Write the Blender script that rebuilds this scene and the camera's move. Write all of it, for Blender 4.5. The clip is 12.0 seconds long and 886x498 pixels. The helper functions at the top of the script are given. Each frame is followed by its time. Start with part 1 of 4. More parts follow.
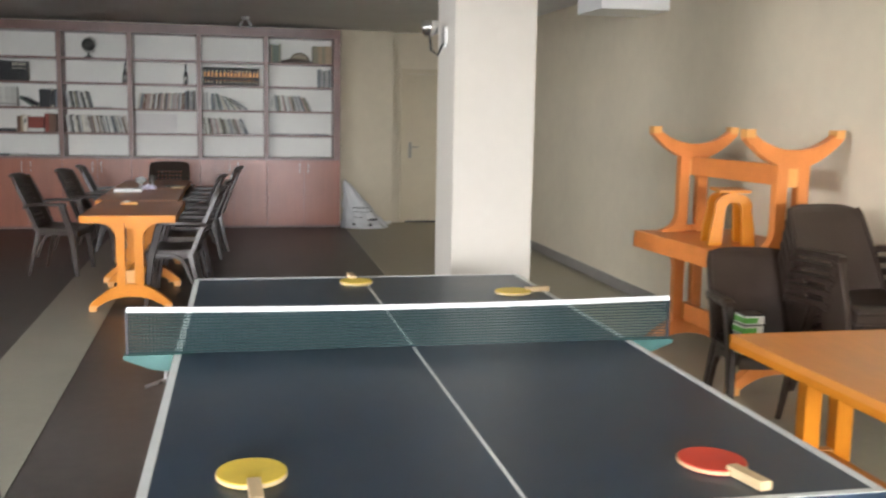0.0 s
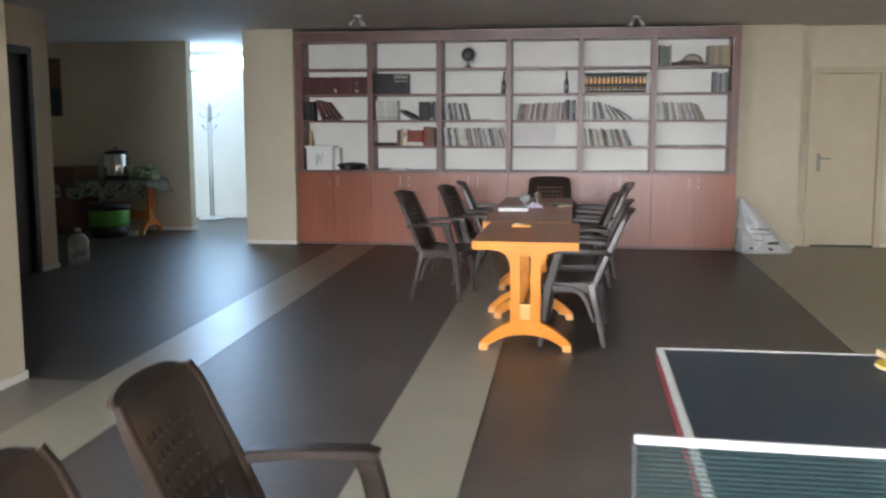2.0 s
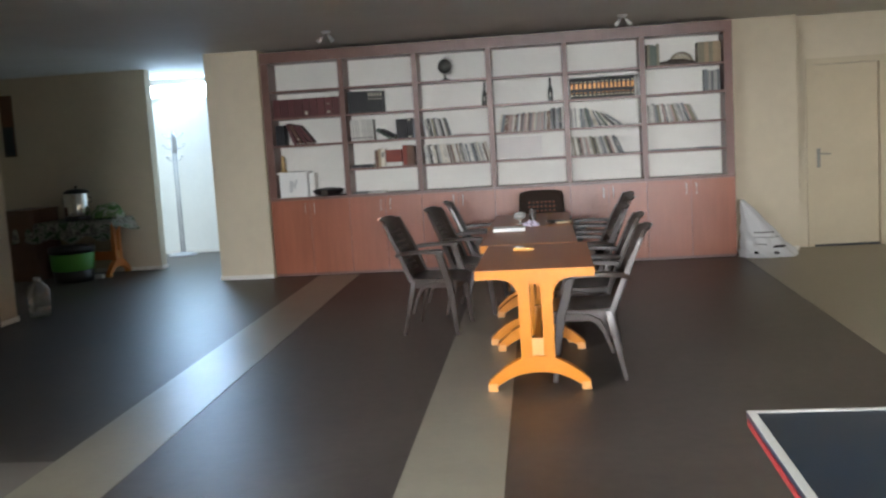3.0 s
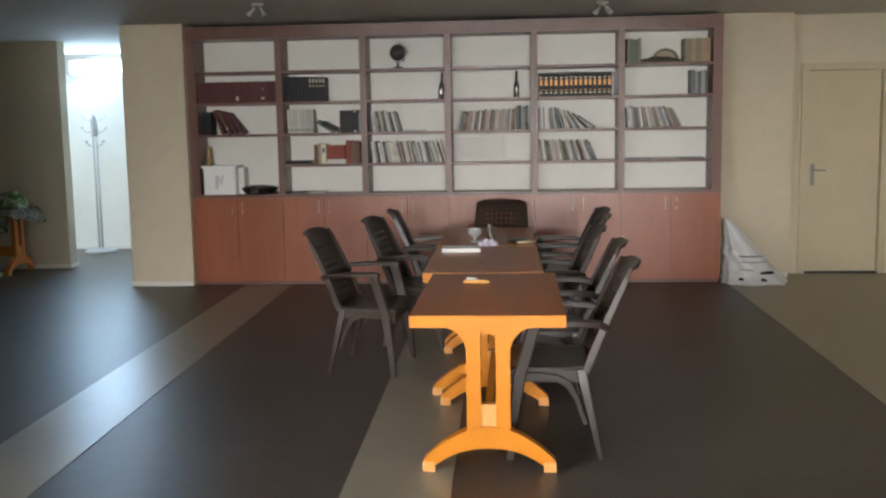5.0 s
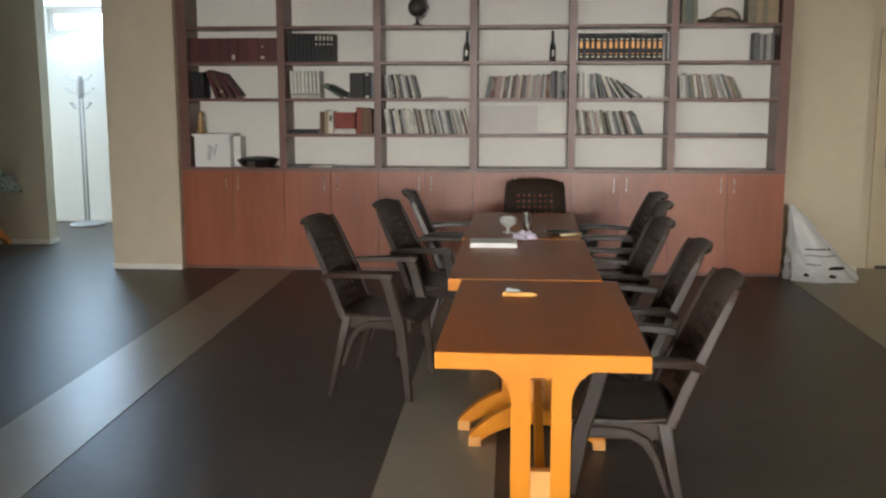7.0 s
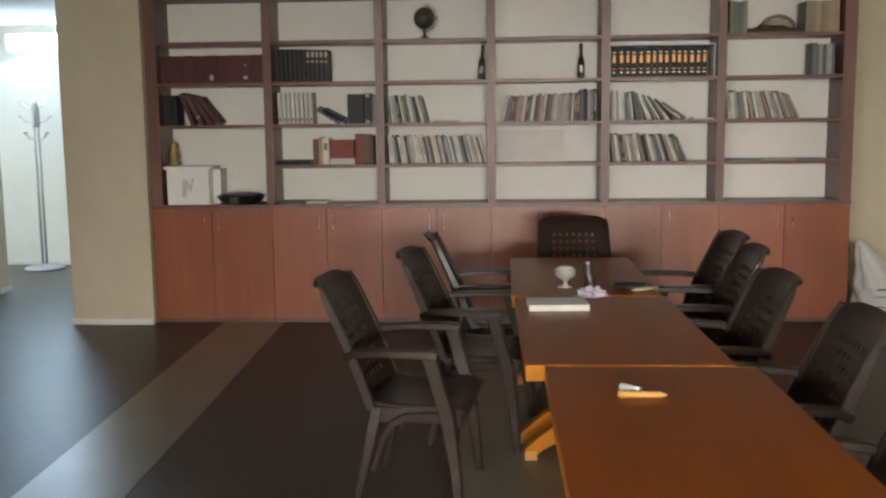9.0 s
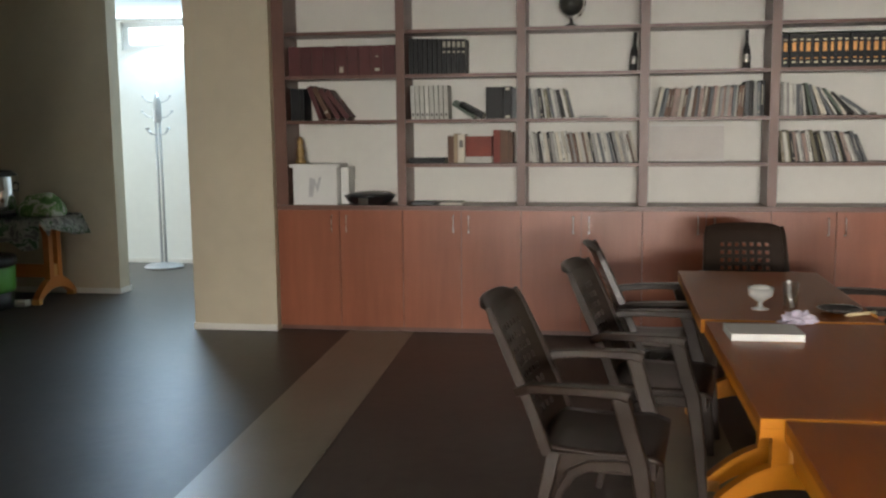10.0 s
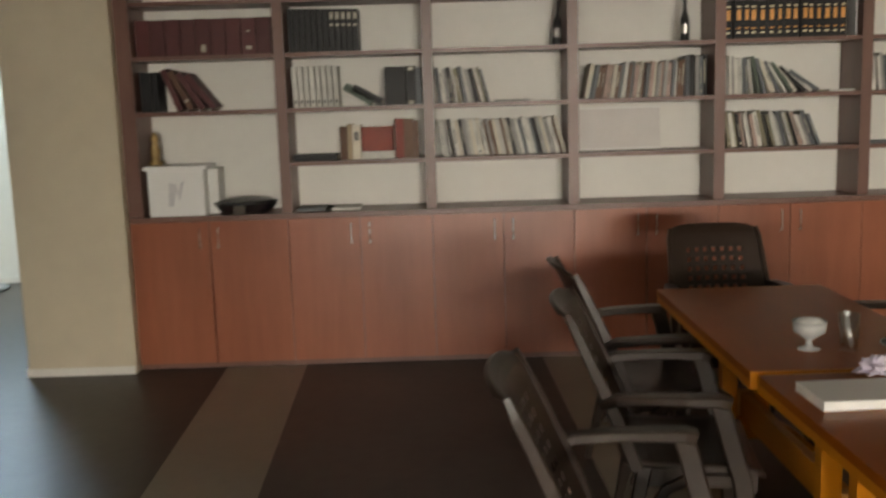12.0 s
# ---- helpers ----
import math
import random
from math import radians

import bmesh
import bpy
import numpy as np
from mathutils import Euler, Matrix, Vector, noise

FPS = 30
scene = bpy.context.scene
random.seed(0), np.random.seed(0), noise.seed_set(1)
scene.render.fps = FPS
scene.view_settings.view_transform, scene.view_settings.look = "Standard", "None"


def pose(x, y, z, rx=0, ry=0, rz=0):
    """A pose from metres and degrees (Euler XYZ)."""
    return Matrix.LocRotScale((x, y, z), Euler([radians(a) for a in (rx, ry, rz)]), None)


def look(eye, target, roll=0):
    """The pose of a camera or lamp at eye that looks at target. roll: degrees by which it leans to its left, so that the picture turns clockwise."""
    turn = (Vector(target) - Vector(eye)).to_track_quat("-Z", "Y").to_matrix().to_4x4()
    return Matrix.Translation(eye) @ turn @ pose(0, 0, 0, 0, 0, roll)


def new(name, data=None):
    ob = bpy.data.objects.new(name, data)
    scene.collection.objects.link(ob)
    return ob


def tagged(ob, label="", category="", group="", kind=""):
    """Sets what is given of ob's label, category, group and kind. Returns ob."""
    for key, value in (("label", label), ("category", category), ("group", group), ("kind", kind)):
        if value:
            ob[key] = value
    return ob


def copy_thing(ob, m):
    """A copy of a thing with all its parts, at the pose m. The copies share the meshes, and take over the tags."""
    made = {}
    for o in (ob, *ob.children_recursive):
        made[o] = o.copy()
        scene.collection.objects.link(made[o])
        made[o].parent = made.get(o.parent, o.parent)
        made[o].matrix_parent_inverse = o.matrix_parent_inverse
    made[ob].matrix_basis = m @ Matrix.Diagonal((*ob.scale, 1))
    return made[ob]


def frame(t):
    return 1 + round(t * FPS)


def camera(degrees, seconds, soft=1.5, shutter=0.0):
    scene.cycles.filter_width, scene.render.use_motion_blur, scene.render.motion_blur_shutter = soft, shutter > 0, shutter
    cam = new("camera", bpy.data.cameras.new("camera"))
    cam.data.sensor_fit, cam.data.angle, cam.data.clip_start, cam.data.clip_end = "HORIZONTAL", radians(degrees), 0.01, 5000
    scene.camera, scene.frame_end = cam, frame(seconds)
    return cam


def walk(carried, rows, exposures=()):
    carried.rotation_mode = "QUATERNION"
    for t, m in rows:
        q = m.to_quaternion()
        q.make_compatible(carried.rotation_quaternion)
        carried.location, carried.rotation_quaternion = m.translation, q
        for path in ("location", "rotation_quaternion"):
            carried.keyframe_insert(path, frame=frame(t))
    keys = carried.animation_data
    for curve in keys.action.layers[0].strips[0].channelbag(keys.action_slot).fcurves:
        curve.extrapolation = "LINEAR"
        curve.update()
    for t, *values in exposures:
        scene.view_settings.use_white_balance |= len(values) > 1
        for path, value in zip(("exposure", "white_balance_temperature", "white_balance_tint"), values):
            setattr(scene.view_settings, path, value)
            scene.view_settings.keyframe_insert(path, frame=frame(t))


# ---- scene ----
cam = camera(49.0, 12.0, soft=2.3, shutter=0.5)
PATH = [
    (0, (0.55, 0.131, 1.528), (0.955, 2.07, 1.256), 1.0),
    (0.5, (0.468, 0.428, 1.501), (0.795, 2.376, 1.188), 2.0),
    (1, (0.325, 0.748, 1.52), (0.505, 2.724, 1.263), 0.4),
    (1.5, (0.224, 0.967, 1.524), (0.104, 2.947, 1.274), -1.4),
    (2, (0.086, 1.429, 1.508), (-0.199, 3.392, 1.252), -0.1),
    (2.5, (-0.074, 1.765, 1.525), (-0.38, 3.728, 1.302), -2.7),
    (4.5, (-0.191, 3.203, 1.54), (-0.227, 5.186, 1.282), -2.3),
    (5, (-0.153, 3.484, 1.563), (-0.305, 5.464, 1.319), -1.0),
    (5.5, (-0.211, 3.765, 1.551), (-0.295, 5.75, 1.32), -0.4),
    (6, (-0.302, 4.052, 1.553), (-0.359, 6.034, 1.289), -0.2),
    (6.5, (-0.301, 4.402, 1.542), (-0.446, 6.374, 1.241), -0.5),
    (7, (-0.339, 4.672, 1.557), (-0.513, 6.641, 1.249), 0.0),
    (9, (-0.793, 5.828, 1.552), (-0.904, 7.808, 1.293), -0.7),
    (9.2, (-0.88, 5.851, 1.563), (-0.968, 7.836, 1.333), -0.2),
    (9.5, (-0.996, 6.071, 1.582), (-1.139, 8.049, 1.326), -0.2),
    (10, (-1.13, 6.388, 1.541), (-1.447, 8.345, 1.279), -0.6),
    (10.5, (-1.295, 6.576, 1.597), (-1.578, 8.531, 1.284), -1.1),
    (11, (-1.446, 6.904, 1.566), (-1.7, 8.868, 1.285), -1.0),
    (11.5, (-1.602, 7.187, 1.567), (-1.74, 9.15, 1.209), -1.5),
    (12, (-1.637, 7.519, 1.574), (-1.632, 9.495, 1.27), -1.8),
]
walk(cam, [(t, look(eye, target, roll)) for t, eye, target, roll in PATH],
     [(0, 0.20, 6000, 10), (1.0, 0.28, 6020, 10), (2.0, 0.46, 5920, 10), (4.5, 0.29, 6300, 10), (7.0, 0.22, 6600, 10), (9.0, 0.16, 6850, 10), (10.0, 0.15, 6800, 10), (11.0, 0.15, 6850, 10), (12.0, 0.05, 7350, 10)])

# ---- light ----
world = bpy.data.worlds.new("sky")
scene.world = world
world.use_nodes = True
wn = world.node_tree
sky = wn.nodes.new("ShaderNodeTexSky")
sky.sky_type = "NISHITA"
sky.sun_disc = False
sky.sun_elevation, sky.sun_rotation = radians(40), radians(200)
wn.links.new(sky.outputs[0], wn.nodes["Background"].inputs[0])
wn.nodes["Background"].inputs[1].default_value = 0.12


def area(name, m, sx, sy, power, col):
    d = bpy.data.lights.new(name, "AREA")
    d.shape, d.size, d.size_y, d.energy, d.color = "RECTANGLE", sx, sy, power, col
    ob = new(name, d)
    ob.matrix_world = m
    return ob


# the sky's light outside the south window and the side window, and in the corridor window
area("sky_light_south", look((0.4, -12.0, 2.55), (0.4, 6.0, 2.55)), 6.6, 1.3, 3400, (1.0, 0.975, 0.94))
area("sky_light_west", look((-6.0, 1.0, 2.7), (0.0, 4.0, 1.9)), 10.0, 1.6, 1800, (1.0, 0.98, 0.95))
area("window_light_corridor", look((-8.6, 15.7, 1.5), (-4.0, 15.5, 1.0)), 1.3, 1.9, 60, (0.76, 0.88, 1.0))
area("transom_light", look((-5.75, 16.47, 2.48), (-5.0, 12.0, 0.0)), 0.95, 0.22, 56, (0.50, 0.74, 1.0))


# ---- materials ----
def mat(name, col, rough=0.6, metal=0.0, vary=0.12, scale=6.0, bump=0.0, bscale=60.0, rand=0.0, spec=0.5, stretch=None, col2=None, rv=0.15):
    m = bpy.data.materials.new(name)
    m.use_nodes = True
    t = m.node_tree
    b = t.nodes["Principled BSDF"]
    b.inputs["Roughness"].default_value, b.inputs["Metallic"].default_value = rough, metal
    b.inputs["Specular IOR Level"].default_value = spec
    tc = t.nodes.new("ShaderNodeTexCoord")
    mp = t.nodes.new("ShaderNodeMapping")
    t.links.new(tc.outputs["Object"], mp.inputs[0])
    if stretch:
        mp.inputs["Scale"].default_value = stretch
    n1 = t.nodes.new("ShaderNodeTexNoise")
    n1.inputs["Scale"].default_value, n1.inputs["Detail"].default_value = scale, 5
    n2 = t.nodes.new("ShaderNodeTexNoise")
    n2.inputs["Scale"].default_value, n2.inputs["Detail"].default_value = scale * 9, 3
    for n in (n1, n2):
        t.links.new(mp.outputs[0], n.inputs[0])
    add = t.nodes.new("ShaderNodeMath")
    add.operation = "MULTIPLY_ADD"
    add.inputs[1].default_value = 0.4
    t.links.new(n2.outputs[0], add.inputs[0])
    t.links.new(n1.outputs[0], add.inputs[2])
    ramp = t.nodes.new("ShaderNodeValToRGB")
    lo = [c * (1 - vary) for c in col]
    hi = [min(1, c * (1 + vary)) for c in (col2 or col)]
    ramp.color_ramp.elements[0].position, ramp.color_ramp.elements[0].color = 0.45, (*lo, 1)
    ramp.color_ramp.elements[1].position, ramp.color_ramp.elements[1].color = 0.95, (*hi, 1)
    t.links.new(add.outputs[0], ramp.inputs[0])
    out = ramp.outputs[0]
    if rand:
        info = t.nodes.new("ShaderNodeObjectInfo")
        hsv = t.nodes.new("ShaderNodeHueSaturation")
        mr = t.nodes.new("ShaderNodeMapRange")
        mr.inputs[3].default_value, mr.inputs[4].default_value = 1 - rand, 1 + rand
        t.links.new(info.outputs["Random"], mr.inputs[0])
        t.links.new(mr.outputs[0], hsv.inputs["Value"])
        t.links.new(out, hsv.inputs["Color"])
        out = hsv.outputs[0]
    t.links.new(out, b.inputs["Base Color"])
    if rough > 0.06:
        rr = t.nodes.new("ShaderNodeMapRange")
        rr.inputs[3].default_value, rr.inputs[4].default_value = rough * (1 - rv), min(1, rough * (1 + rv))
        t.links.new(n1.outputs[0], rr.inputs[0])
        t.links.new(rr.outputs[0], b.inputs["Roughness"])
    if bump:
        n3 = t.nodes.new("ShaderNodeTexNoise")
        n3.inputs["Scale"].default_value, n3.inputs["Detail"].default_value = bscale, 4
        t.links.new(mp.outputs[0], n3.inputs[0])
        bp = t.nodes.new("ShaderNodeBump")
        bp.inputs["Strength"].default_value, bp.inputs["Distance"].default_value = bump, 0.004
        t.links.new(n3.outputs[0], bp.inputs["Height"])
        t.links.new(bp.outputs[0], b.inputs["Normal"])
    return m


def glow(name, col, strength):
    m = bpy.data.materials.new(name)
    m.use_nodes = True
    b = m.node_tree.nodes["Principled BSDF"]
    b.inputs["Base Color"].default_value = (*col, 1)
    b.inputs["Emission Color"].default_value = (*col, 1)
    b.inputs["Emission Strength"].default_value = strength
    return m


def clear(name, col=(1, 1, 1), rough=0.02, weight=1.0):
    m = bpy.data.materials.new(name)
    m.use_nodes = True
    b = m.node_tree.nodes["Principled BSDF"]
    b.inputs["Base Color"].default_value = (*col, 1)
    b.inputs["Roughness"].default_value = rough
    b.inputs["Transmission Weight"].default_value = weight
    b.inputs["IOR"].default_value = 1.45
    return m


M_WALL = mat("cream_paint", (0.60, 0.525, 0.395), 0.72, vary=0.07, scale=0.9, bump=0.15, bscale=90)
M_WHITEWALL = mat("white_paint", (0.78, 0.78, 0.74), 0.7, vary=0.04, scale=1.5, bump=0.12, bscale=90)
M_COL = mat("pale_column_paint", (0.52, 0.485, 0.425), 0.65, vary=0.04, scale=2, bump=0.12, bscale=90)
M_CEIL = mat("ceiling_paint", (0.72, 0.72, 0.70), 0.85, vary=0.05, scale=1.2, bump=0.1, bscale=70)
M_SKIRT = mat("white_skirting", (0.75, 0.73, 0.68), 0.45, vary=0.06, scale=5)
M_DARKFLOOR = mat("dark_vinyl", (0.064, 0.053, 0.046), 0.42, rv=0.12, vary=0.20, scale=1.4, bump=0.12, bscale=160, col2=(0.080, 0.067, 0.058), spec=0.40)
M_STRIP = mat("beige_vinyl", (0.30, 0.28, 0.22), 0.36, rv=0.12, vary=0.10, scale=2.0, bump=0.10, bscale=160)
M_LIGHTFLOOR = mat("pale_vinyl", (0.35, 0.32, 0.235), 0.42, rv=0.3, vary=0.09, scale=1.5, bump=0.10, bscale=160)
M_GREYFLOOR = mat("grey_vinyl", (0.19, 0.175, 0.155), 0.40, vary=0.10, scale=1.5, bump=0.10, bscale=160)
M_WOOD = mat("mahogany_laminate", (0.155, 0.075, 0.057), 0.36, vary=0.22, scale=3.0, stretch=(1, 1, 0.12), bump=0.05, bscale=50)
M_DOORWOOD = mat("mahogany_door", (0.28, 0.088, 0.045), 0.30, vary=0.20, scale=3.0, stretch=(1, 1, 0.10), bump=0.05, bscale=50, rand=0.06)
M_BACK = mat("white_back_panel", (0.75, 0.735, 0.68), 0.5, vary=0.04, scale=2)
M_STEEL = mat("brushed_steel", (0.62, 0.62, 0.60), 0.28, 1.0, vary=0.06, scale=20)
M_DULLSTEEL = mat("dull_steel", (0.26, 0.25, 0.22), 0.45, 0.7, vary=0.1, scale=20)
M_CHROME = mat("chrome", (0.80, 0.80, 0.80), 0.12, 1.0, vary=0.03, scale=10)
M_CHAIR = mat("brown_plastic", (0.026, 0.0155, 0.0105), 0.32, spec=0.46, vary=0.12, scale=8, bump=0.06, bscale=220, rand=0.08)
M_ORANGE = mat("orange_plastic", (0.54, 0.190, 0.010), 0.36, spec=0.25, vary=0.08, scale=5, bump=0.05, bscale=200)
M_TOP = mat("brown_wood_top", (0.29, 0.072, 0.006), 0.30, rv=0.03, spec=0.10, vary=0.12, scale=5, stretch=(1, 0.10, 1))
M_TTOP = mat("tennis_blue", (0.013, 0.028, 0.050), 0.36, vary=0.14, scale=3, bump=0.04, bscale=300)
M_LINE = mat("white_line", (0.70, 0.72, 0.70), 0.5, vary=0.05, scale=8)
M_TEDGE = mat("red_edge", (0.30, 0.022, 0.02), 0.5, vary=0.1, scale=6)
M_TFRAME = mat("dark_steel", (0.03, 0.03, 0.035), 0.45, 0.4, vary=0.1, scale=9)
M_NETTAPE = mat("net_tape", (0.82, 0.83, 0.82), 0.7, vary=0.05, scale=40)
M_NET = mat("green_net", (0.018, 0.048, 0.050), 0.8, vary=0.1, scale=40)
M_CLAMP = mat("green_metal", (0.035, 0.105, 0.095), 0.5, 0.2, vary=0.1, scale=15)
M_YEL = mat("yellow_rubber", (0.72, 0.52, 0.06), 0.6, vary=0.08, scale=15)
M_RED = mat("red_rubber", (0.62, 0.055, 0.025), 0.6, vary=0.08, scale=15)
M_PALEWOOD = mat("pale_wood", (0.62, 0.46, 0.26), 0.5, vary=0.2, scale=12, stretch=(1, 0.2, 1))
M_BLACK = mat("black_plastic", (0.012, 0.012, 0.013), 0.35, vary=0.1, scale=9)
M_DOOR = mat("cream_door", (0.53, 0.45, 0.31), 0.5, vary=0.05, scale=2, bump=0.05)
M_DARKDOOR = mat("dark_blue_grey_door", (0.035, 0.045, 0.055), 0.45, vary=0.1, scale=2)
M_PAPER = mat("white_paper", (0.80, 0.80, 0.77), 0.7, vary=0.05, scale=20)
M_PAGES = mat("book_pages", (0.66, 0.60, 0.48), 0.8, vary=0.15, scale=40, stretch=(12, 1, 0.3))
M_GREEN = mat("green_plastic", (0.09, 0.34, 0.04), 0.4, vary=0.1, scale=9)
M_BROWNBOARD = mat("brown_board", (0.15, 0.075, 0.045), 0.5, vary=0.15, scale=5)
M_GOLD = mat("gold_foil", (0.72, 0.33, 0.09), 0.40, 0.2, vary=0.15, scale=30)
M_AC = mat("white_plastic", (0.80, 0.80, 0.78), 0.35, vary=0.03, scale=6)
def thin(name, col, gloss):
    """A thin clear film or glass wall: see-through, with gloss towards its edges."""
    m = bpy.data.materials.new(name)
    m.use_nodes = True
    t = m.node_tree
    tr, gl, mx, fr, pw = (t.nodes.new("ShaderNode" + k) for k in ("BsdfTransparent", "BsdfGlossy", "MixShader", "LayerWeight", "Math"))
    tr.inputs[0].default_value, gl.inputs[0].default_value = (*col, 1), (0.95, 0.95, 0.95, 1)
    gl.inputs["Roughness"].default_value, fr.inputs[0].default_value = gloss, 0.35
    pw.operation = "MULTIPLY_ADD"
    pw.inputs[1].default_value, pw.inputs[2].default_value = 0.60, 0.16
    for a, b in ((fr.outputs["Facing"], pw.inputs[0]), (pw.outputs[0], mx.inputs[0]), (tr.outputs[0], mx.inputs[1]), (gl.outputs[0], mx.inputs[2]), (mx.outputs[0], t.nodes["Material Output"].inputs[0])):
        t.links.new(a, b)
    return m


M_GLASS = thin("clear_glass", (0.90, 0.92, 0.92), 0.06)
# Bowl glass is whitened so its colour carries the bright window reflections.
M_BOWL = clear("glare_whitened_glass", (0.93, 0.93, 0.90), 0.08, 0.62)
M_BAG = clear("thin_plastic_film", (0.90, 0.91, 0.92), 0.35, 0.30)
M_WINGLASS = clear("window_glass", rough=0.0)


# ---- mesh helpers ----
def finish(name, bm, material, parent=None, label="", bevel=0.0, smooth=False):
    if bevel:
        bmesh.ops.bevel(bm, geom=[e for e in bm.edges if e.is_manifold and e.calc_face_angle(0) > 0.6], offset=bevel, segments=2, affect="EDGES", clamp_overlap=True)
    bmesh.ops.recalc_face_normals(bm, faces=bm.faces)
    me = bpy.data.meshes.new(name)
    bm.to_mesh(me)
    bm.free()
    if smooth:
        for p in me.polygons:
            p.use_smooth = True
    me.materials.append(material)
    ob = new(name, me)
    if parent:
        ob.parent = parent
    if label:
        ob["label"] = label
    return ob


def part(name, bm, material, parent, label="", bevel=0.0, smooth=False):
    return finish(name, bm, material, parent, label, bevel, smooth)


def empty(name, m, label, category, group=""):
    ob = new(name)
    ob.empty_display_size = 0.1
    ob.matrix_world = m
    return tagged(ob, label, category, group)


def box(bm, x0, x1, y0, y1, z0, z1):
    vs = [bm.verts.new(p) for p in ((x0, y0, z0), (x1, y0, z0), (x1, y1, z0), (x0, y1, z0), (x0, y0, z1), (x1, y0, z1), (x1, y1, z1), (x0, y1, z1))]
    for f in ((3, 2, 1, 0), (4, 5, 6, 7), (0, 1, 5, 4), (1, 2, 6, 5), (2, 3, 7, 6), (3, 0, 4, 7)):
        bm.faces.new([vs[i] for i in f])
    return bm


def cube(x0, x1, y0, y1, z0, z1):
    return box(bmesh.new(), x0, x1, y0, y1, z0, z1)


def lathe(bm, profile, n=24, cx=0.0, cy=0.0):
    rings = [[bm.verts.new((cx + r * math.cos(2 * math.pi * k / n), cy + r * math.sin(2 * math.pi * k / n), z)) for k in range(n)] for r, z in profile]
    for a, b in zip(rings, rings[1:]):
        for k in range(n):
            bm.faces.new((a[k], a[(k + 1) % n], b[(k + 1) % n], b[k]))
    bm.faces.new(rings[0][::-1])
    bm.faces.new(rings[-1])
    return bm


def tube(bm, pts, r, n=8, flat=1.0, up=(0, 0, 1)):
    """A bar of oval section along a line of points; r is one radius or one for each point."""
    pts = [Vector(p) for p in pts]
    rs = r if isinstance(r, (list, tuple)) else [r] * len(pts)
    rings = []
    for i, p in enumerate(pts):
        d = (pts[min(i + 1, len(pts) - 1)] - pts[max(i - 1, 0)]).normalized()
        a = d.cross(Vector(up))
        a = d.cross(Vector((1, 0.2, 0))) if a.length < 0.05 else a
        a.normalize()
        b = d.cross(a).normalized()
        rings.append([bm.verts.new(p + a * rs[i] * math.cos(2 * math.pi * k / n) + b * rs[i] * flat * math.sin(2 * math.pi * k / n)) for k in range(n)])
    for a, b in zip(rings, rings[1:]):
        for k in range(n):
            bm.faces.new((a[k], a[(k + 1) % n], b[(k + 1) % n], b[k]))
    bm.faces.new(rings[0][::-1])
    bm.faces.new(rings[-1])
    return bm


def extrude_outline(bm, outline, y0, y1):
    """A closed outline in x and z, pulled from y0 to y1."""
    a = [bm.verts.new((x, y0, z)) for x, z in outline]
    b = [bm.verts.new((x, y1, z)) for x, z in outline]
    bm.faces.new(a)
    bm.faces.new(b[::-1])
    for k in range(len(a)):
        bm.faces.new((a[k - 1], a[k], b[k], b[k - 1]))
    return bm


def sheet(place, nu, nv, thick, hole=lambda i, j: False):
    """A bent plate: place(u, v) gives a point and its normal; hole(i, j) leaves a cell out."""
    bm = bmesh.new()
    front, back = {}, {}
    for i in range(nu + 1):
        for j in range(nv + 1):
            p, n = place(i / nu, j / nv)
            front[i, j] = bm.verts.new(Vector(p) + Vector(n) * thick / 2)
            back[i, j] = bm.verts.new(Vector(p) - Vector(n) * thick / 2)
    cells = {(i, j) for i in range(nu) for j in range(nv) if not hole(i, j)}
    for i, j in cells:
        q = ((i, j), (i + 1, j), (i + 1, j + 1), (i, j + 1))
        bm.faces.new([front[k] for k in q])
        bm.faces.new([back[k] for k in q[::-1]])
        for (di, dj), (a, b) in {(0, -1): (q[0], q[1]), (1, 0): (q[1], q[2]), (0, 1): (q[2], q[3]), (-1, 0): (q[3], q[0])}.items():
            if (i + di, j + dj) not in cells:
                bm.faces.new((front[a], back[a], back[b], front[b]))
    bmesh.ops.delete(bm, geom=[v for v in bm.verts if not v.link_faces], context="VERTS")
    return bm


def structure(name, bm, material, label, category, bevel=0.0):
    return tagged(finish(name, bm, material, bevel=bevel), label, category, kind="structure")


# ---- the setting ----
CEIL = 2.66
XR, XL, YN = 3.87, -5.42, 13.603
structure("floor", cube(-9.0, 4.1, -7.2, 17.0, -0.10, -0.004), M_DARKFLOOR, "dark brown-grey vinyl floor with a dull sheen", "floor")


def floor_strip(name, y0, y1, left, right, material, label, category="floor strip"):
    """A strip of vinyl between two lines; left and right are (x at y = 6, change of x for each metre of y)."""
    bm = bmesh.new()
    ring = [(c + k * (y - 6), y) for (c, k), y in ((left, y0), (right, y0), (right, y1), (left, y1))]
    lo, hi = ([bm.verts.new((x, y, z)) for x, y in ring] for z in (-0.02, 0.0))
    bm.faces.new(lo[::-1])
    bm.faces.new(hi)
    for k in range(4):
        bm.faces.new((lo[k - 1], lo[k], hi[k], hi[k - 1]))
    structure(name, bm, material, label, category)


